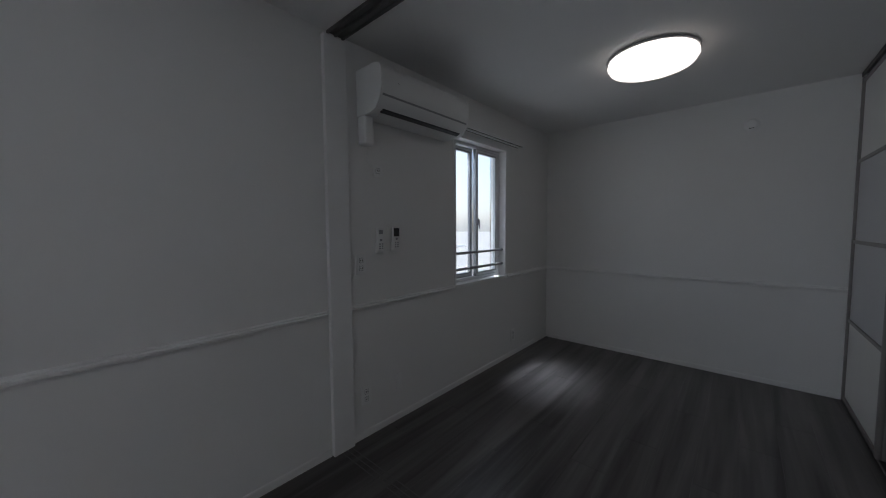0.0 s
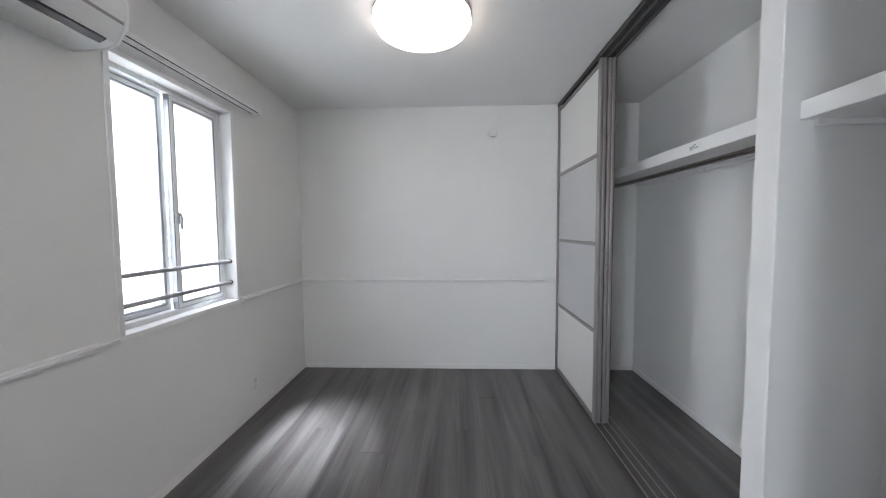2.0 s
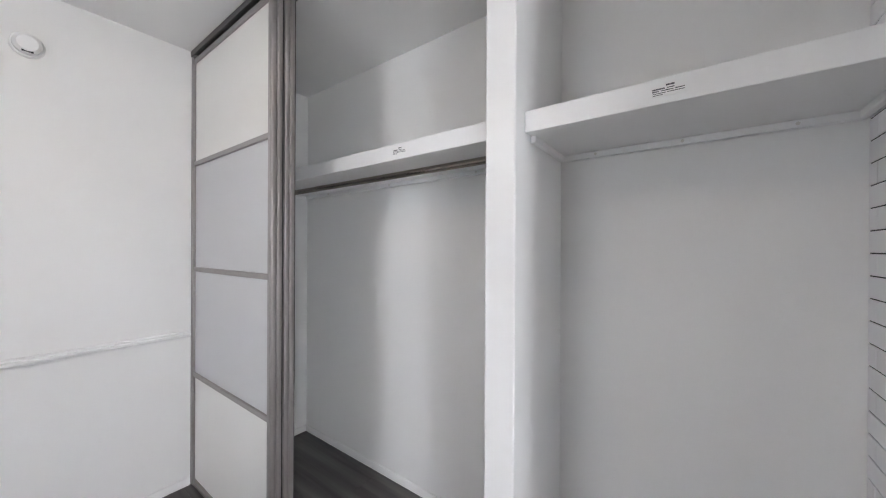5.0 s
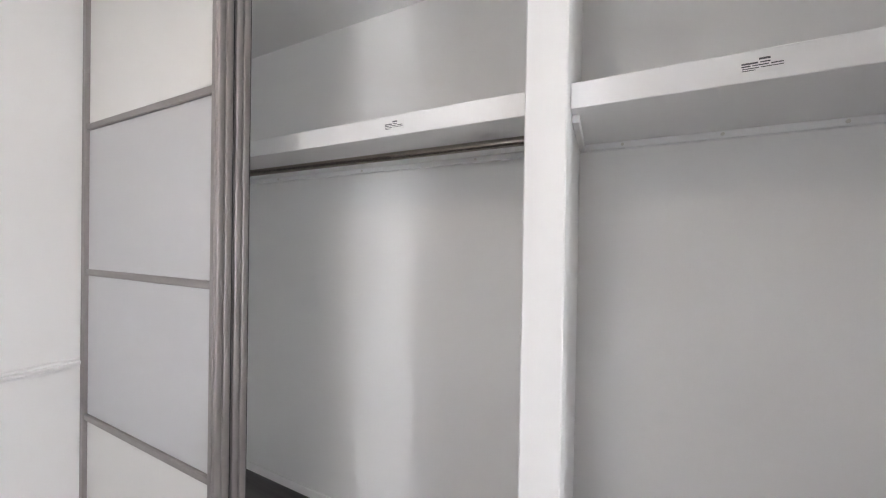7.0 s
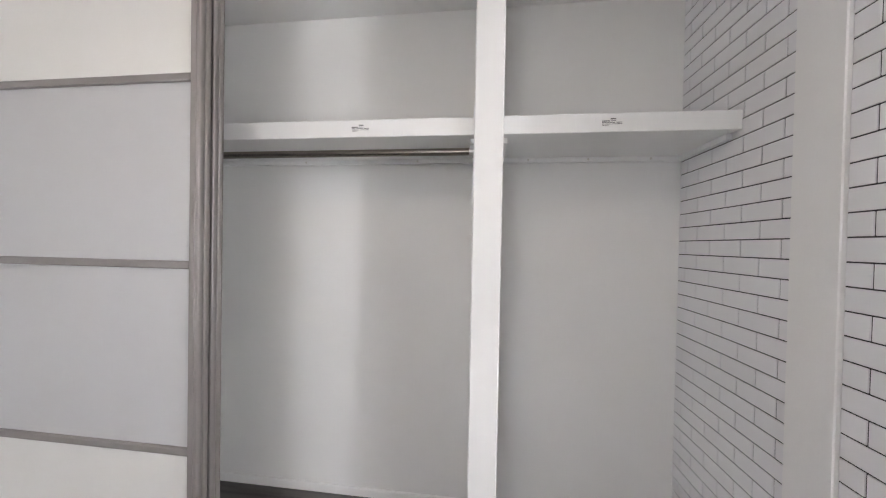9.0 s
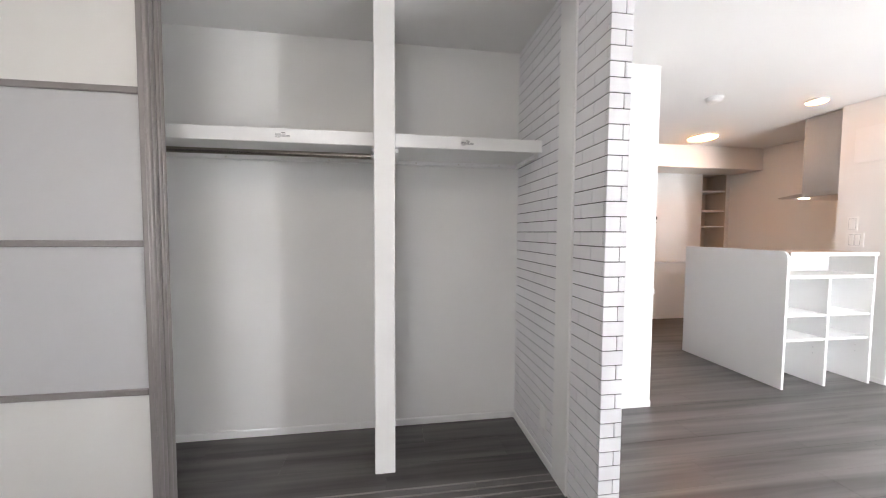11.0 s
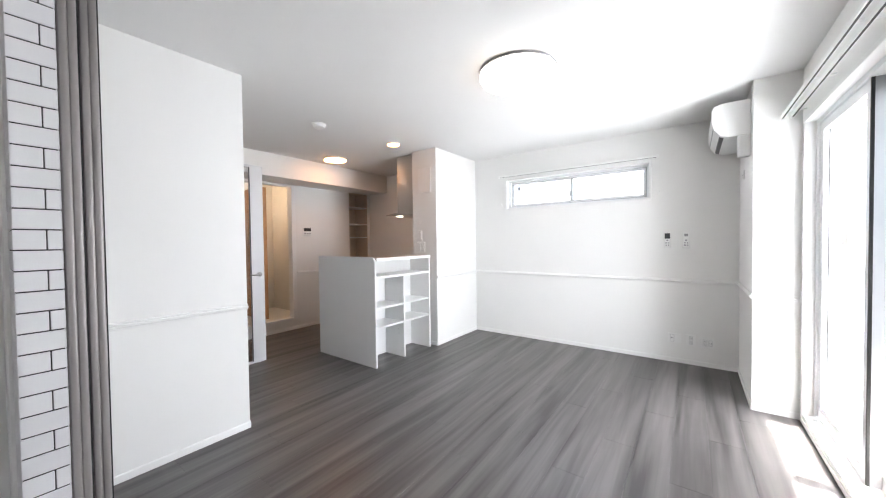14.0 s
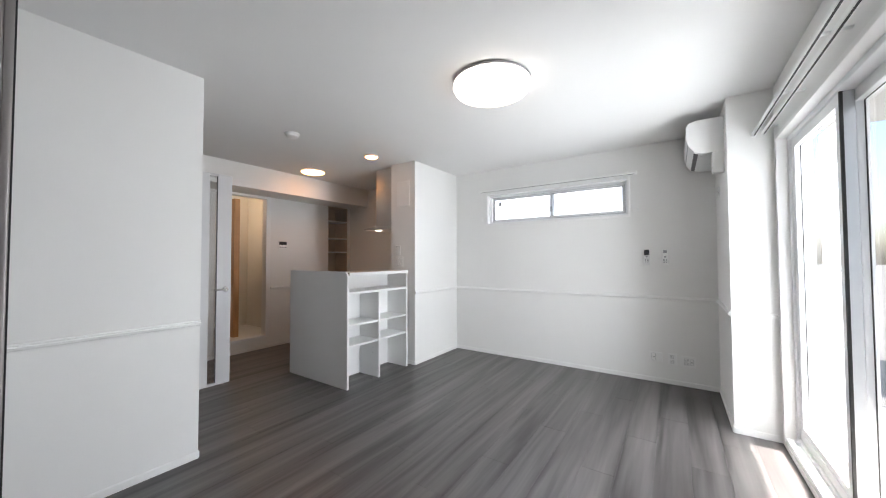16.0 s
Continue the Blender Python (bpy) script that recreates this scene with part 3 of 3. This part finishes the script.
# ---- air conditioners: body along local x, wall at y = 0, front towards +y ----
def aircon(w, m, label, flip):
    c = thing("air_conditioner", 0, 0, 0, label, "air conditioner")
    prof = [(0.0, 0.035), (0.13, 0.035), (0.180, 0.050), (0.218, 0.105), (0.232, 0.16), (0.232, 0.255), (0.215, 0.285), (0.17, 0.298), (0.0, 0.298)]
    part("body", prism(prof, "x", 0.012, w - 0.012, 0.003), PLASTIC, c, smooth=True)
    capp = [(y * 1.012, z * 1.008 - 0.001) for y, z in prof]
    for a in (0.0, w - 0.0125):
        part("end_cap", prism(capp, "x", a, a + 0.0125, 0.003), PLASTIC, c, smooth=True)
    # the seam's shadow is put in as a grey strip
    part("front_seam", prism([(0.2180, 0.116), (0.2222, 0.113), (0.2250, 0.124), (0.2190, 0.128)], "x", 0.02, w - 0.02), GREYP, c, "fine grey strip drawn as the shadow line of the front panel")
    part("outlet_slot", prism([(0.158, 0.0380), (0.182, 0.0475), (0.186, 0.054), (0.178, 0.054), (0.158, 0.047)], "x", 0.05, w - 0.05), DARK, c, "dark air outlet")
    part("louvre", prism([(0.100, 0.034), (0.156, 0.0395), (0.158, 0.0350), (0.100, 0.029)], "x", 0.06, w - 0.06), PLASTIC, c, "white louvre flap")
    part("top_grille", box(0.04, w - 0.04, 0.03, 0.16, 0.2975, 0.301), GREYP, c, "grey top air intake")
    xs = w - 0.06 if flip else 0.01
    part("pipe_cover", box(xs - 0.01, xs + 0.055, 0.0, 0.075, -0.13, 0.038, 0.012, 3), PLASTIC, c, "white pipe cover")
    part("status_light", box(w * 0.83, w * 0.83 + 0.012, 0.2315, 0.2330, 0.20, 0.204), GREYP, c)
    c.matrix_world = m
    return c


aircon(0.80, pose(1.845, YS, 1.945, 0, 0, 0), "white wall air conditioner above the bedroom window side", True)
aircon(0.72, pose(6.03, 0.875, 2.015, 0, 0, 0), "white wall air conditioner on the corner pillar", False)
cordm = bpy.data.curves.new("power_cord", "CURVE")
cordm.dimensions, cordm.bevel_depth = "3D", 0.003
sp = cordm.splines.new("BEZIER")
sp.bezier_points.add(3)
for p, q in zip(sp.bezier_points, ((2.56, YS + 0.01, 1.99), (2.595, YS + 0.02, 1.84), (2.56, YS + 0.02, 1.70), (2.50, YS + 0.012, 1.69))):
    p.co = q
    p.handle_left_type = p.handle_right_type = "AUTO"
cordm.materials.append(PLASTIC)
tagged(new("power_cord", cordm), "thin white power cord from air conditioner to socket", "cord")


# ---- switches, sockets, remotes: built facing local +y ----
def plate(name, m, w, h, rockers, label, category, dots=0):
    c = thing(name, 0, 0, 0, label, category)
    part("cover", box(-w / 2, w / 2, 0, 0.007, -h / 2, h / 2, 0.002), PLASTIC, c)
    for rx, rz, rw, rh in rockers:
        part("insert", box(rx - rw / 2, rx + rw / 2, 0.006, 0.010, rz - rh / 2, rz + rh / 2, 0.001), PLASTIC, c)
        part("joint_line", box(rx - rw / 2 - 0.0025, rx + rw / 2 + 0.0025, 0.006, 0.0074, rz - rh / 2 - 0.0025, rz + rh / 2 + 0.0025), GREYP, c)
        for k in range(dots):
            part("slot", box(rx - 0.0085 + k * 0.012, rx - 0.0045 + k * 0.012, 0.0095, 0.0105, rz - 0.005, rz + 0.005), DARK, c)
    c.matrix_world = m
    return c


def on_south(x, z):
    return pose(x, YS, z)


def on_east(y, z):
    return pose(XE, y, z, 0, 0, 90)


DUO = [(0, 0.024, 0.024, 0.026), (0, -0.024, 0.024, 0.026)]
plate("socket", on_south(2.64, 1.10), 0.07, 0.12, DUO, "white double wall socket plate", "socket", 2)
plate("socket", on_south(2.50, 1.68), 0.07, 0.075, [(0, 0, 0.03, 0.03)], "white socket for the air conditioner", "socket", 2)
plate("socket", on_south(2.62, 0.27), 0.075, 0.12, DUO, "white low double socket plate", "socket", 2)
plate("socket", on_south(2.35, 0.27), 0.05, 0.11, [], "blank white low wall plate", "wall plate")
plate("socket", on_south(0.80, 0.21), 0.075, 0.12, DUO, "white low double socket below the window", "socket", 2)
plate("socket", on_east(1.375, 0.247), 0.11, 0.095, [(0.02, 0, 0.03, 0.07)], "white low wall plate with one socket", "socket", 2)
plate("socket", on_east(1.240, 0.243), 0.075, 0.11, DUO, "white low double socket", "socket", 2)
plate("socket", on_east(1.115, 0.236), 0.115, 0.105, [(-0.03, 0, 0.024, 0.05), (0.012, 0.018, 0.03, 0.02), (0.012, -0.018, 0.03, 0.02)], "white low multimedia socket plate", "socket", 2)
plate("socket", pose(2.616, 3.23, 0.245, 0, 0, 90), 0.075, 0.115, [], "white socket plate low on the brick wall", "wall plate")
plate("light_switch", pose(5.835, 3.985, 1.34, 0, 0, 90), 0.07, 0.12, [(0, 0, 0.045, 0.09)], "white light switch on the pier", "switch")
plate("light_switch", pose(5.835, 3.965, 1.20, 0, 0, 90), 0.12, 0.12, [(-0.02, 0, 0.03, 0.09), (0.02, 0, 0.03, 0.09)], "white double light switch on the pier", "switch")
plate("access_panel", pose(5.835, 3.90, 2.02, 0, 0, 90), 0.20, 0.30, [], "white flat access panel on the pier", "panel")
plate("socket", pose(6.45, 0.875, 1.80, 0, 0, 0), 0.07, 0.075, [(0, 0, 0.03, 0.03)], "white socket under the air conditioner", "socket", 2)


def remote(m, dark, label):
    c = thing("remote_control", 0, 0, 0, label, "remote control")
    part("holder", box(-0.030, 0.030, 0, 0.020, -0.085, -0.02, 0.004), PLASTIC, c, "white wall holder")
    part("body", box(-0.024, 0.024, 0.006, 0.026, -0.075, 0.075, 0.005, 2), PLASTIC, c)
    part("screen", box(-0.023 if dark else -0.015, 0.023 if dark else 0.015, 0.0255, 0.0272, 0.015 if dark else 0.038, 0.070 if dark else 0.064), DARK if dark else GREYP, c, "dark display" if dark else "grey display")
    part("button", box(-0.008, 0.008, 0.0255, 0.0285, -0.008, 0.006, 0.001), GREYP, c)
    for i in range(3):
        for k in (-1, 1):
            part("button", box(k * 0.010 - 0.006, k * 0.010 + 0.006, 0.0255, 0.0280, -0.030 - i * 0.014, -0.022 - i * 0.014, 0.001), GREYP, c)
    c.matrix_world = m
    return c


remote(on_south(2.50, 1.245), False, "slim white air conditioner remote in its holder")
remote(on_south(2.37, 1.25), True, "white lamp remote with a dark display")
remote(on_east(1.437, 1.25), True, "white lamp remote with a dark display")
remote(on_east(1.280, 1.248), False, "slim white air conditioner remote in its holder")
ic = thing("water_heater_panel", 5.50, YK, 1.44, "white control panel with a dark display", "control panel")
part("body", box(5.435, 5.575, YK - 0.018, YK, 1.385, 1.50, 0.004), PLASTIC, ic)
part("display", box(5.447, 5.563, YK - 0.0195, YK - 0.017, 1.445, 1.492), DARK, ic, "dark display")
for i in range(3):
    part("button", box(5.455 + i * 0.038, 5.48 + i * 0.038, YK - 0.021, YK - 0.017, 1.402, 1.418, 0.001), GREYP, ic)


# ---- folded partition between the rooms ----
for i in range(2):
    p0 = 2.734 + i * 0.0515
    d = thing("partition_panel", p0 + 0.022, 3.3, 0.006, "grey aluminium framed sliding partition panel, pushed aside", "sliding door", "folded partition panels")
    y0, y1 = 2.925 + i * 0.012, 3.66
    front = fluted(-(y0 + 0.036), -y0, p0, p0 + 0.045, 0.006, H - 0.024)
    bmesh.ops.transform(front, verts=front.verts, matrix=Matrix(((0, 1, 0, 0), (-1, 0, 0, 0), (0, 0, 1, 0), (0, 0, 0, 1))))
    part("stile", front, ALU, d, smooth=True)
    part("stile", box(p0, p0 + 0.045, y1 - 0.03, y1, 0.006, H - 0.024, 0.003), ALU, d)
    part("gasket", box(p0 + 0.0448, p0 + 0.050, y0 + 0.014, y0 + 0.030, 0.006, H - 0.024), SEAL, d, "black brush seal")
    lv = [0.02, 0.60, 1.19, 1.77, H - 0.04]
    for z in lv:
        part("rail", box(p0 + 0.005, p0 + 0.040, y0 + 0.036, y1 - 0.03, z - 0.0125, z + 0.0125, 0.003), ALU, d)
    for a, b in zip(lv, lv[1:]):
        part("panel", box(p0 + 0.016, p0 + 0.028, y0 + 0.034, y1 - 0.03, a + 0.0125, b - 0.0125), FROST, d)

# ---- kitchen ----
kc = thing("kitchen_counter", 5.31, 4.2, 0, "white kitchen counter with open shelves towards the living room", "counter")
side = [(3.768, 0.0), (4.71, 0.0), (4.71, 1.115), (3.83, 1.115), (3.80, 1.109), (3.777, 1.090), (3.768, 1.062)]
part("side_panel", prism(side, "x", 4.875, 4.897, 0.002), PAINT, kc)
part("side_panel", box(5.735, 5.757, 3.772, 4.10, 0, 1.07, 0.002), PAINT, kc)
part("top", box(4.897, 5.757, 3.768, 4.10, 1.075, 1.103, 0.003), WOODTOP, kc, "pale wood-look counter top")
part("top_edge", box(4.897, 5.757, 3.762, 3.7685, 1.073, 1.104, 0.002), PAINT, kc)
part("back_panel", box(4.897, 5.735, 4.07, 4.09, 0, 1.075), PAINT, kc)
part("shelf_board", box(4.897, 5.735, 3.772, 4.07, 0.893, 0.917, 0.002), PAINT, kc)
part("divider", box(5.298, 5.320, 3.778, 4.07, 0, 0.893, 0.002), PAINT, kc)
for a, b in ((4.897, 5.298), (5.320, 5.735)):
    for z in (0.59, 0.39):
        part("shelf_board", box(a, b, 3.784, 4.07, z - 0.010, z + 0.010, 0.002), PAINT, kc)
        for yy in (3.84, 4.03):
            part("shelf_pin", rod((b - 0.008, yy, z - 0.016), (b, yy, z - 0.016), 0.004, 8), STEEL, kc)
    for z in (0.25, 0.30):
        part("pin_hole", rod((b - 0.001, 3.86, z), (b + 0.001, 3.86, z), 0.003, 8), GREYP, kc)
part("plinth", box(4.897, 5.833, 4.09, 4.16, 0, 0.82), PAINT, kc)
kb = thing("kitchen_unit", 5.8, 4.42, 0, "white kitchen unit with a steel worktop", "kitchen unit")
part("body", box(4.90, 5.93, 4.165, 4.68, 0.08, 0.82, 0.002), PAINT, kb)
part("body", box(5.93, XE - 0.002, 4.165, 4.68, 0.08, 0.82, 0.002), PAINT, kb)
part("worktop", box(4.90, 5.93, 4.165, 4.705, 0.822, 0.855, 0.004), STEEL, kb, "brushed steel worktop")
part("worktop", box(5.932, XE - 0.002, 4.165, 4.705, 0.822, 0.855, 0.004), STEEL, kb, "brushed steel worktop")
part("plinth", box(4.90, XE - 0.002, 4.165, 4.62, 0, 0.08), GREYP, kb)
hd = thing("range_hood", 6.3, 4.2, 1.6, "brushed steel range hood with a slim flat canopy", "range hood")
part("chimney", box(5.90, 6.30, 4.102, 4.43, 1.65, H - 0.001, 0.003), STEEL, hd)
part("canopy", prism([(4.102, 1.615), (4.60, 1.615), (4.61, 1.628), (4.44, 1.65), (4.102, 1.65)], "x", 5.85, 6.55, 0.003), STEEL, hd)
part("hood_lamp", box(5.94, 6.02, 4.44, 4.49, 1.611, 1.6145), LAMP_HOOD, hd, "small lit hood lamp")

# wall niche with shelves
nc = thing("niche_shelves", 6.5, 6.1, 0.9, "narrow built-in niche with wooden shelves", "shelf")
part("back", box(6.30, 6.70, 6.27, 6.29, 0.9, 2.13), NICHE, nc)
for a in ((6.288, 6.304), (6.696, 6.712)):
    part("side", box(a[0], a[1], YK + 0.0005, 6.29, 0.9, 2.13), NICHE, nc)
part("side", box(6.304, 6.696, YK + 0.001, 6.29, 2.126, 2.146), NICHE, nc)
for z in (0.9, 1.345, 1.575, 1.865):
    part("board", box(6.305, 6.695, YK + 0.004, 6.27, z, z + 0.018, 0.002), PAINT, nc, "white front shelf board")

# bathroom opening
bd = thing("door_1", 4.95, YK, 0.17, "cream bathroom door frame, standing open", "bathroom door", kind="structure")
part("frame", box(5.262, 5.322, YK - 0.012, YK + 0.10, 0.15, 2.13, 0.003), PAINT, bd)
part("frame", box(4.59, 5.322, YK - 0.012, YK + 0.10, 2.085, 2.13, 0.003), PAINT, bd)
part("sill", box(4.60, 5.262, YK - 0.012, YK + 0.101, 0.150, 0.180, 0.003), PAINT, bd)
wd = thing("wooden_post", 5.0, 6.4, 0.165, "brown wooden door edge inside the bathroom", "door")
part("board", box(4.965, 5.04, 6.22, 6.75, 0.165, 2.08, 0.003), WOOD, wd)

# open hall door
dl = thing("door_2", 3.66, 4.95, 0, "pale grey hall door with a glass slit, standing open", "door", kind="structure")
bm = bmesh.new()
add_box(bm, 3.645, 4.165, 4.935, 4.970, 0.008, 2.085, 0.002)
add_box(bm, 4.235, 4.365, 4.935, 4.970, 0.008, 2.085, 0.002)
add_box(bm, 4.165, 4.235, 4.935, 4.970, 0.008, 0.030)
add_box(bm, 4.165, 4.235, 4.935, 4.970, 2.06, 2.085)
part("leaf", bm, surface("pale_grey_door", (0.62, 0.62, 0.63), 0.4, vary=0.02), dl)
pane(box(4.166, 4.234, 4.948, 4.956, 0.03, 2.06), dl, SMOKE)
part("edge_strip", box(4.226, 4.2345, 4.932, 4.936, 0.03, 2.06), DARK, dl, "dark edge of the glass slit")
h = part("handle", rod((4.31, 4.935, 0.94), (4.31, 4.915, 0.94), 0.024, 20), CHROME, dl, smooth=True)
part("lever", rod((4.315, 4.895, 0.94), (4.20, 4.895, 0.94), 0.009, 14), CHROME, h, smooth=True)
part("spindle", rod((4.31, 4.915, 0.94), (4.31, 4.89, 0.94), 0.010, 14), CHROME, h, smooth=True)
part("door_stop", rod((4.30, 4.955, 0.0), (4.30, 4.955, 0.008), 0.015, 12), STEEL, dl)

# ---- outside ----
structure("balcony_floor", box(-0.15, 7.2, -0.75, YS - 0.17, -0.15, -0.03), CONCRETE, "pale concrete balcony floor", "balcony")
# unseen slab, its edge placed to end the sun patch on the floor
structure("balcony_roof", box(-0.15, 7.2, -0.575, YS - 0.17, 2.40, 2.52), FACADE, "pale unseen balcony slab overhead, bounding the sun patch", "balcony")
rl = thing("balcony_rail", 3.5, -0.70, 0, "pale balcony parapet with a metal handrail", "balcony rail")
part("parapet", box(-0.15, 7.2, -0.75, -0.68, -0.03, 0.95, 0.004), FACADE, rl)
part("handrail", rod((-0.15, -0.715, 1.05), (7.2, -0.715, 1.05), 0.022, 14), FRAME_G, rl, smooth=True)
for i in range(8):
    part("post", rod((0.2 + i * 0.95, -0.715, 0.94), (0.2 + i * 0.95, -0.715, 1.05), 0.012, 10), FRAME_G, rl)
structure("ground", box(-300, 300, -300, 300, -3.3, -3.2), GROUND, "grey asphalt ground below", "ground")


def house(x, y, w, d, h, label):
    c = thing("house", x, y, -3.2, label, "house")
    wl = part("wall", box(x - w / 2, x + w / 2, y - d / 2, y + d / 2, -3.2, h), FACADE, c)
    part("roof", prism([(x - w / 2 - 0.4, h), (x + w / 2 + 0.4, h), (x + w / 2 - 0.6, h + 1.3), (x - w / 2 + 0.6, h + 1.3)], "y", y - d / 2 - 0.4, y + d / 2 + 0.4), ROOF, c, "grey roof")
    for i in range(int(w // 2.4)):
        for z in (-2.3, 0.2):
            xx = x - w / 2 + 1.2 + i * 2.4
            wn_ = part("window", box(xx - 0.7, xx + 0.7, y + d / 2, y + d / 2 + 0.06, z, z + 1.2, 0.01), FRAME_G, c)
            part("pane", box(xx - 0.62, xx + 0.62, y + d / 2 + 0.055, y + d / 2 + 0.065, z + 0.08, z + 1.12), SMOKE, wn_)
    return c


house(9.0, -13.0, 10, 8, 0.9, "pale two-storey house with a grey roof across the street")
house(-3.0, -14.0, 11, 8, 1.6, "pale two-storey house with a grey roof across the street")
house(20.5, -12.0, 9, 8, 1.4, "pale two-storey house with a grey roof across the street")

# ---- brick-print wall end and its pieces ----
BX0, BX1, BY = 2.617, 2.711, 2.735
bw = structure("wall_brick", box(BX0 + 0.003, BX1 - 0.003, BY + 0.003, YC + 0.05, 0, H), GROUT, "white brick-patterned wall end with dark joints", "wall")
COURSE, LONG, GAP, UPRIGHT, PHASE = 0.0588, 0.160, 0.0038, 0.0034, 0.0170
pieces = {}


def brick(length, height):
    key = (round(length, 3), round(height, 3))
    if key not in pieces:
        pieces[key] = mesh_of("brick", box(-length / 2, length / 2, 0.0, 0.004, 0, height, 0.0012), BRICK)
    return pieces[key]


def lay(u0, u1, off, row, place):
    """Bricks between u0 and u1 along the wrapped length, cut at both ends."""
    k = math.floor((u0 - off) / LONG)
    while off + k * LONG < u1:
        a, b = max(u0, off + k * LONG + UPRIGHT / 2), min(u1, off + (k + 1) * LONG - UPRIGHT / 2)
        if b - a > 0.006:
            if PHASE + (row - 1) * COURSE > H - 0.012 or PHASE + row * COURSE < 0.012:
                k += 1
                continue
            z0 = max(0.0, PHASE + (row - 1) * COURSE + GAP / 2)
            ob = new("brick", brick(b - a, min(PHASE + row * COURSE - GAP / 2, H - 0.001) - z0))
            ob.matrix_world = place((a + b) / 2, z0)
            ob.parent = bw
        k += 1


U1 = YC - BY
U2 = U1 + (BX1 - BX0)
for row in range(43):
    off = U2 - 0.031 + (LONG / 2 if row % 2 else 0)
    face_a = lambda u, z: pose(BX0 + 0.004, YC - u, z, 0, 0, 90)
    lay(0.0, YC - 3.113, off, row, face_a)
    lay(YC - 2.971, U1, off, row, face_a)
    lay(U1 + 0.0005, U2 - 0.0005, off, row, lambda u, z: pose(BX0 + (u - U1), BY + 0.004, z, 0, 0, 180))
    lay(U2, U2 + 0.40, off, row, lambda u, z: pose(BX1 - 0.004, BY + (u - U2), z, 0, 0, -90))

# ---- floor planks ----
ground_floor = bpy.data.objects["floor"]
planks = {}
PW, PL = 0.180, 1.22
rng = random.Random(4)


def plank(x0, x1, y0, y1):
    key = (round(x1 - x0, 3), round(y1 - y0, 3))
    if key not in planks:
        planks[key] = mesh_of("plank", box(-(x1 - x0) / 2, (x1 - x0) / 2, -(y1 - y0) / 2, (y1 - y0) / 2, -0.004, 0.0, 0.0006), FLOOR)
    ob = new("plank", planks[key])
    ob.location = ((x0 + x1) / 2, (y0 + y1) / 2, 0)
    ob.parent = ground_floor


row = 0
y = YS - 0.02
while y < YK:
    xs = 0.0 if y < YC else 2.40
    at = xs - (PL * (0.0, 0.37, 0.71, 0.19, 0.55)[row % 5])
    while at < XE:
        a, b = max(at, xs), min(at + PL, XE + 0.01)
        if b - a > 0.05:
            plank(a, b - 0.0006, y, y + PW - 0.0006)
        at += PL
    y += PW
    row += 1
